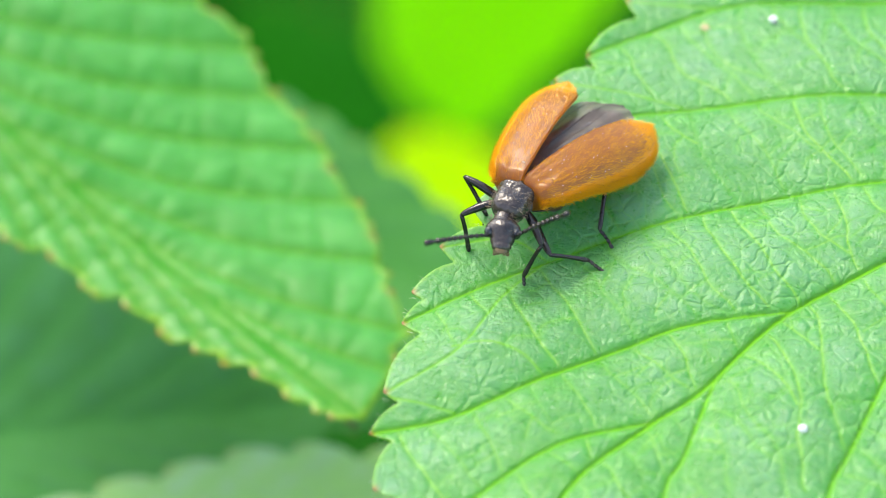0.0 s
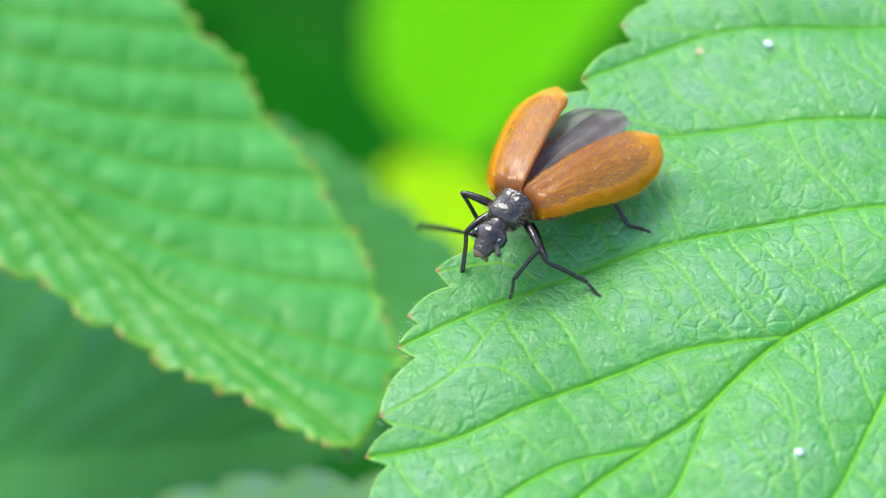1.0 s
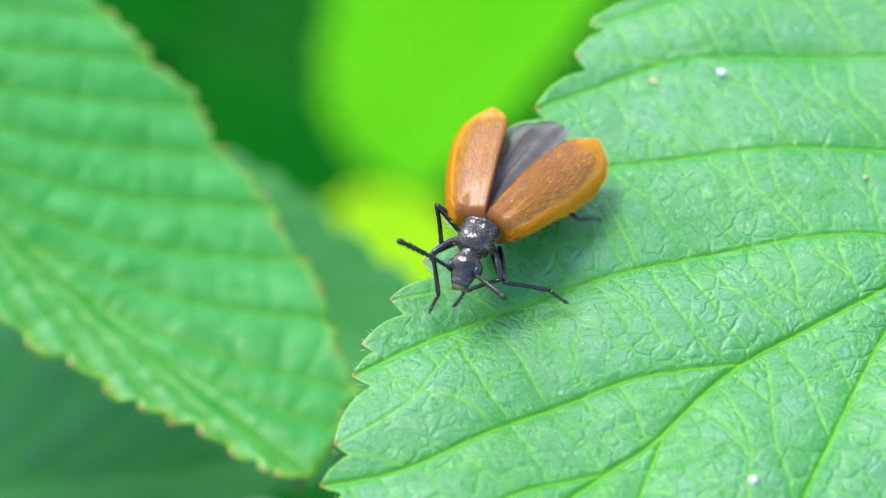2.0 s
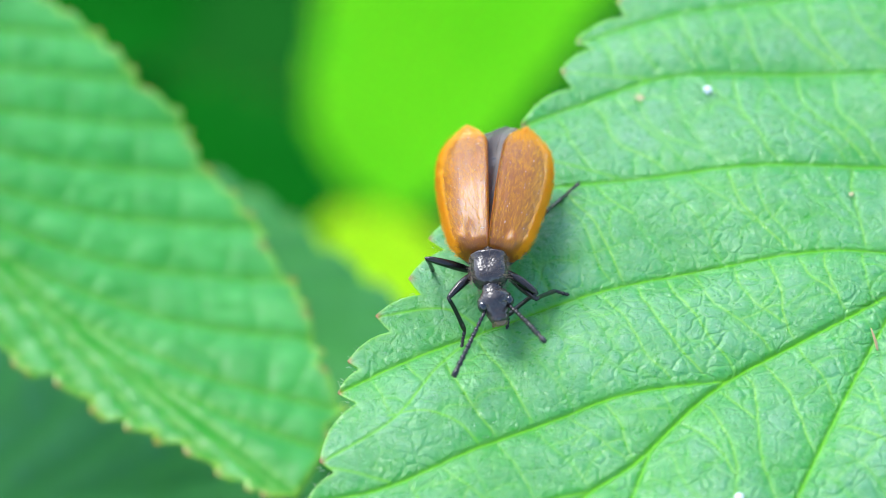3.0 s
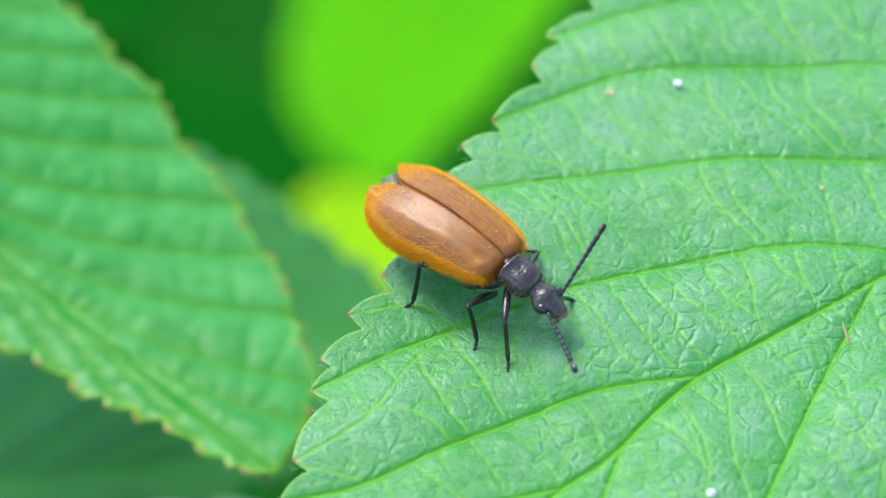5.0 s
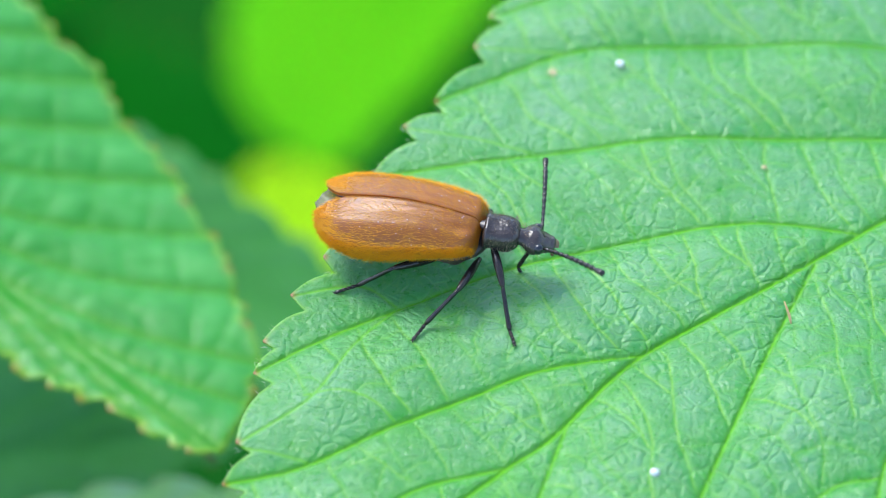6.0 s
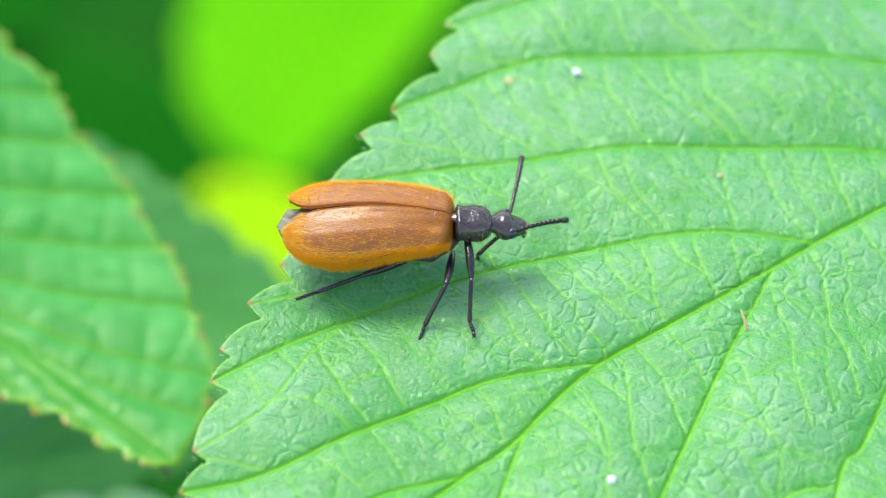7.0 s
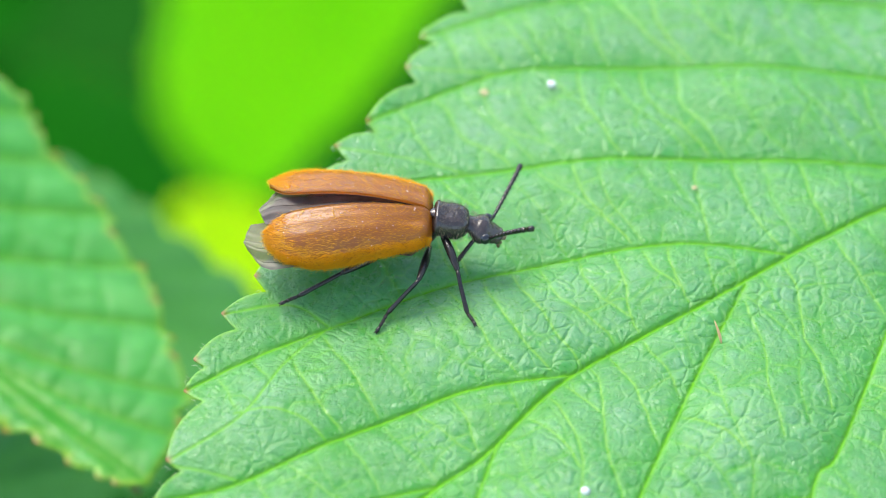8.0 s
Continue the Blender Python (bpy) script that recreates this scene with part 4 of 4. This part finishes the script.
# seconds, way in which each feeler points
FEELER_R = [(0, -0.65, -0.52, 0.55), (0.3, -0.62, -0.12, 0.78), (0.5, -0.75, -0.23, 0.62), (0.7, -0.48, 0.01, 0.88), (0.9, -0.44, 0.02, 0.90), (1, -0.57, -0.40, 0.72), (1.1, -0.86, -0.48, 0.15), (1.2, -0.62, -0.35, 0.70),
            (1.4, -0.66, -0.15, 0.74), (1.5, -0.81, -0.05, 0.59), (1.7, -0.50, 0.01, 0.86), (2.8, -0.40, -0.91, 0.15), (3, -0.32, -0.95, 0.03), (3.2, -0.20, -0.88, 0.43), (3.5, 0.05, -1.00, 0.03),
            (3.7, -0.13, -0.92, 0.37), (4, -0.39, -0.92, 0.0), (4.2, -0.19, -0.95, 0.26), (5.3, 0.51, -0.84, 0.17), (5.5, 0.42, -0.58, 0.70), (5.7, 0.48, -0.81, 0.32), (6, 0.68, -0.61, 0.41),
            (6.2, 0.53, -0.42, 0.73), (6.5, 0.59, -0.51, 0.62), (7, 0.55, -0.35, 0.76), (7.2, 0.49, -0.31, 0.81), (7.5, 0.15, -0.57, 0.81), (8, 0.40, -0.47, 0.78)]
FEELER_L = [(0, 0.56, -0.26, 0.78), (0.35, 0.56, -0.26, 0.78), (0.6, 0.05, -0.66, 0.75), (1.05, 0.05, -0.66, 0.75), (1.2, 0.24, -0.72, 0.65), (1.7, 0.22, -0.72, 0.66), (2.8, 0.59, -0.72, 0.35), (3, 0.40, -0.80, 0.44), (3.5, 0.88, -0.42, 0.24), (3.7, 0.80, -0.55, 0.24), (4, 0.68, -0.73, 0.0),
            (4.2, 0.71, -0.50, 0.49), (5.3, 0.36, 0.91, 0.22), (5.5, 0.65, 0.76, 0.0), (5.7, 0.18, 0.98, 0.12), (6, 0.09, 0.97, 0.23), (6.2, 0.15, 0.99, 0.08), (6.5, 0.18, 0.98, 0.10),
            (7, 0.20, 0.98, 0.0), (7.2, 0.05, 0.97, 0.23), (7.5, 0.22, 0.94, 0.25), (8, 0.41, 0.91, 0.04)]
# each foot's stands: from, to (seconds), place on the leaf (mm)
STANDS = {
    ("right", "front"): [(0, 1.65, -5.65, -3.0), (2.5, 4.25, -3.28, -3.7), (4.9, 5.55, -0.7, -5.1), (5.8, 7.05, 1.4, -4.85), (7.3, 8, 2.55, -3.9)],
    ("left", "front"): [(0, 0.32, -3.28, -4.3), (0.6, 0.72, -4.75, -3.8), (0.85, 0.95, -4.2, -3.85), (1.05, 1.3, -2.95, -3.85), (1.5, 1.52, -4.0, -3.4), (1.7, 1.75, -5.1, -3.0), (2.4, 3.1, -1.6, -3.0), (3.3, 4.05, -1.6, -3.0), (4.2, 4.22, -0.9, -2.7), (4.8, 5.3, 1.9, -1.9),
                        (5.75, 6.6, 2.0, -1.6), (6.8, 8, 2.1, -0.7)],
    ("left", "mid"): [(0, 1.75, -0.55, -3.38), (2.5, 3.8, 0.52, -1.43), (3.95, 4.3, 0.32, -1.62), (4.9, 6.3, -1.4, 1.25), (6.6, 8, -1.5, 1.6)],
    ("left", "hind"): [(0, 0.1, -0.2, -2.1), (0.3, 1.75, 1.03, -0.6), (2.4, 3.1, 0.5, 3.5), (3.4, 3.6, -0.4, 4.4), (3.9, 4.3, -1.1, 2.6), (4.8, 8, -3.9, 0.95)],
    ("right", "mid"): [(0, 1.7, -5.2, -0.9), (2.5, 4.25, -4.9, -0.3), (4.8, 6.0, -2.0, -4.3), (6.3, 7.6, -0.4, -4.15), (7.85, 8, -0.9, -3.1)],
    ("right", "hind"): [(0, 1.75, -2.8, 2.6), (2.5, 4.25, -2.7, 4.0), (4.8, 8, -4.6, -2.35)],
}
HIPS = {"front": (0.35, 0.42, -0.30), "mid": (-0.05, 0.60, 0.75), "hind": (-1.6, 0.72, 0.55)}
KNEES = {("left", "front"): (0.2, 1.0, 0.4), ("right", "front"): (0.4, 0.6, 0.5), ("left", "mid"): (0.45, 0.75, -0.1), ("right", "mid"): (0.1, 0.9, 0.5),
         ("left", "hind"): (-0.7, 0.6, 0.1), ("right", "hind"): (-0.4, 0.6, 0.45)}
# the far front knee is held lower once the beetle has turned
LATE_KNEE = {("left", "front"): (1.0, 0.05, -0.2)}
# seconds, sideways and upward nod of the leaf under the beetle's weight
SWAY = [(0.0, 0, 0), (0.5, -2, 0), (1.0, -1, 6), (1.5, -4, 6), (3.0, -4, 14), (3.5, -1, 0), (4.0, 8, -11), (5.5, 8, -29), (6.0, 9, -29), (6.5, 16, -33), (7.0, 6, -22), (7.5, 4, -14), (8.0, 3, -6)]


def glide(rows, t):
    """The values of rows at t, without overshoot."""
    times = [r[0] for r in rows]
    i = max(0, min(len(rows) - 2, int(np.searchsorted(times, t, "right")) - 1))
    u = max(0.0, min(1.0, (t - times[i]) / (times[i + 1] - times[i])))
    p0, p1, p2, p3 = (np.array(rows[max(0, min(len(rows) - 1, j))], float) for j in (i - 1, i, i + 1, i + 2))
    h = p2[0] - p1[0]
    m1 = (p2 - p0)[1:] / max(p2[0] - p0[0], 1e-6) * h
    m2 = (p3 - p1)[1:] / max(p3[0] - p1[0], 1e-6) * h
    a, c = p1[1:], p2[1:]
    return (2 * u ** 3 - 3 * u ** 2 + 1) * a + (u ** 3 - 2 * u ** 2 + u) * m1 + (3 * u ** 2 - 2 * u ** 3) * c + (u ** 3 - u ** 2) * m2


def frame_of(origin, forward, up):
    x = Vector(forward).normalized()
    y = Vector(up).cross(x).normalized()
    z = x.cross(y)
    o = Vector(origin) * MM
    return Matrix(((x.x, y.x, z.x, o.x), (x.y, y.y, z.y, o.y), (x.z, y.z, z.z, o.z), (0, 0, 0, 1)))


def foot_place(stands, t):
    for a, c, x, y in stands:
        if a <= t <= c:
            return Vector((x, y, 0.30))
    for (a, c, x, y), (a2, c2, x2, y2) in zip(stands[:-1], stands[1:]):
        if c < t < a2:
            u = (t - c) / (a2 - c)
            w = u * u * (3 - 2 * u)
            return Vector((x + (x2 - x) * w, y + (y2 - y) * w, 0.30 + 0.55 * math.sin(math.pi * u)))
    return Vector((stands[-1][2], stands[-1][3], 0.30))


def nod(t):
    dx, dy = glide(SWAY, t)
    return Matrix.Translation((dy * Vector((0, 0.766, 0.643)) - dx * Vector((1, 0, 0))) * 0.0200 * MM)


def body_pose(t):
    x, y, yaw, pitch, lift = glide(BODY, t)
    bob = 0.03 * math.sin(t * 9.0)
    up = ROOF * MM
    return pose(x * MM, y * MM, (0.28 + lift + bob) * MM + up, 0, 0, yaw) @ pose(0, 0, 0, 0, pitch, 0) @ pose(0, 0, -up)


def fore_pose(t):
    return pose(0.10 * MM, 0, (ROOF - 0.42) * MM, 0, 8, glide(NECK, t)[0] * 0.6)


def head_pose(t):
    turn = glide(NECK, t)[0]
    p = fore_pose(t) @ Vector((1.14 * MM, 0, 0.02 * MM))
    return pose(*p, 0, 24, turn * 1.45)


def motions():
    times = [i / 10 for i in range(81)]
    walk(beetle, [(t, nod(t) @ body_pose(t)) for t in times])
    walk(pronotum, [(t, fore_pose(t)) for t in times])
    walk(head, [(t, head_pose(t)) for t in times])
    for ob, s, rows in ((antenna_r, -1, FEELER_R), (antenna_l, 1, FEELER_L)):
        out = []
        for t in times:
            m = (body_pose(t) @ head_pose(t)).inverted().to_3x3()
            way = m @ Vector(glide(rows, t)).normalized()
            out.append((t, frame_of((0.80, s * 0.40, 0.12), way, (0, 0, 1) if abs(way.z) < 0.9 else (-1, 0, 0))))
        walk(ob, out)
    for ob, s, i in ((case_l, 1, 0), (case_r, -1, 1)):
        walk(ob, [(t, pose(0, s * 0.006 * MM, ROOF * MM, s * 0.10 * glide(OPEN, t)[i], -glide(OPEN, t)[2] + 1.5, -s * glide(OPEN, t)[i])) for t in times])
    for ob, s, i, share, sink in ((wing_l, 1, 0, 3.2, 0.45), (wing_r, -1, 1, 0.2, 0.0)):
        walk(ob, [(t, pose((-0.05 - glide(OPEN, t)[3]) * MM, s * 0.05 * MM, (ROOF - 0.14 + (0.62 if s > 0 else -0.6) * glide(OPEN, t)[3]) * MM, 0, -1.0 - glide(OPEN, t)[i] * sink - 5 * glide(OPEN, t)[3], -s * (share * max(0.0, glide(OPEN, t)[i] - 7) + (20 if s < 0 else 4) * glide(OPEN, t)[3]))) for t in times])
    for (side, key), (leg, shin) in LEGS.items():
        s = 1 if side == "left" else -1
        a, c, tarsus = SIZES[key]
        hx, hy, hz = HIPS[key]
        upper, lower = [], []
        for t in times:
            body = body_pose(t)
            hip = Vector((hx, s * hy, hz))
            if key == "front":
                hip = (fore_pose(t) @ (hip * MM)) / MM
            foot = (body.inverted() @ (foot_place(STANDS[side, key], t) * MM)) / MM
            flat = Vector((foot.x - hip.x, foot.y - hip.y, 0))
            out = flat.normalized()
            foot = foot - out * tarsus * 0.8
            d = foot - hip
            reach = min(d.length, 0.985 * (a + c))
            reach = max(reach, abs(a - c) + 0.1)
            way = d.normalized()
            late = max(0.0, min(1.0, (t - 4.3) / 0.7))
            k0, k1 = Vector(KNEES[side, key]), Vector(LATE_KNEE.get((side, key), KNEES[side, key]))
            knee = k0.lerp(k1, late)
            side_axis = Vector((knee.x, s * knee.y, knee.z)).cross(way).normalized()
            up = way.cross(side_axis)
            ca = (a * a + reach * reach - c * c) / (2 * a * reach)
            sa = math.sqrt(max(0, 1 - ca * ca))
            thigh = (way * ca + up * sa).normalized()
            shin_way = (way * reach - thigh * a).normalized()
            upper.append((t, frame_of(hip, thigh, thigh.cross(side_axis))))
            angle = thigh.angle(shin_way)
            lower.append((t, Matrix.Translation((a * MM, 0, 0)) @ Matrix.Rotation(angle, 4, "Y")))
        walk(leg, upper)
        walk(shin, lower)
    # the leaf nods under the beetle, with all that lies on it
    for ob in [raspberry] + ON_LEAF:
        rest = ob.matrix_basis.copy()
        walk(ob, [(t, nod(t) @ rest) for t in times])


motions()
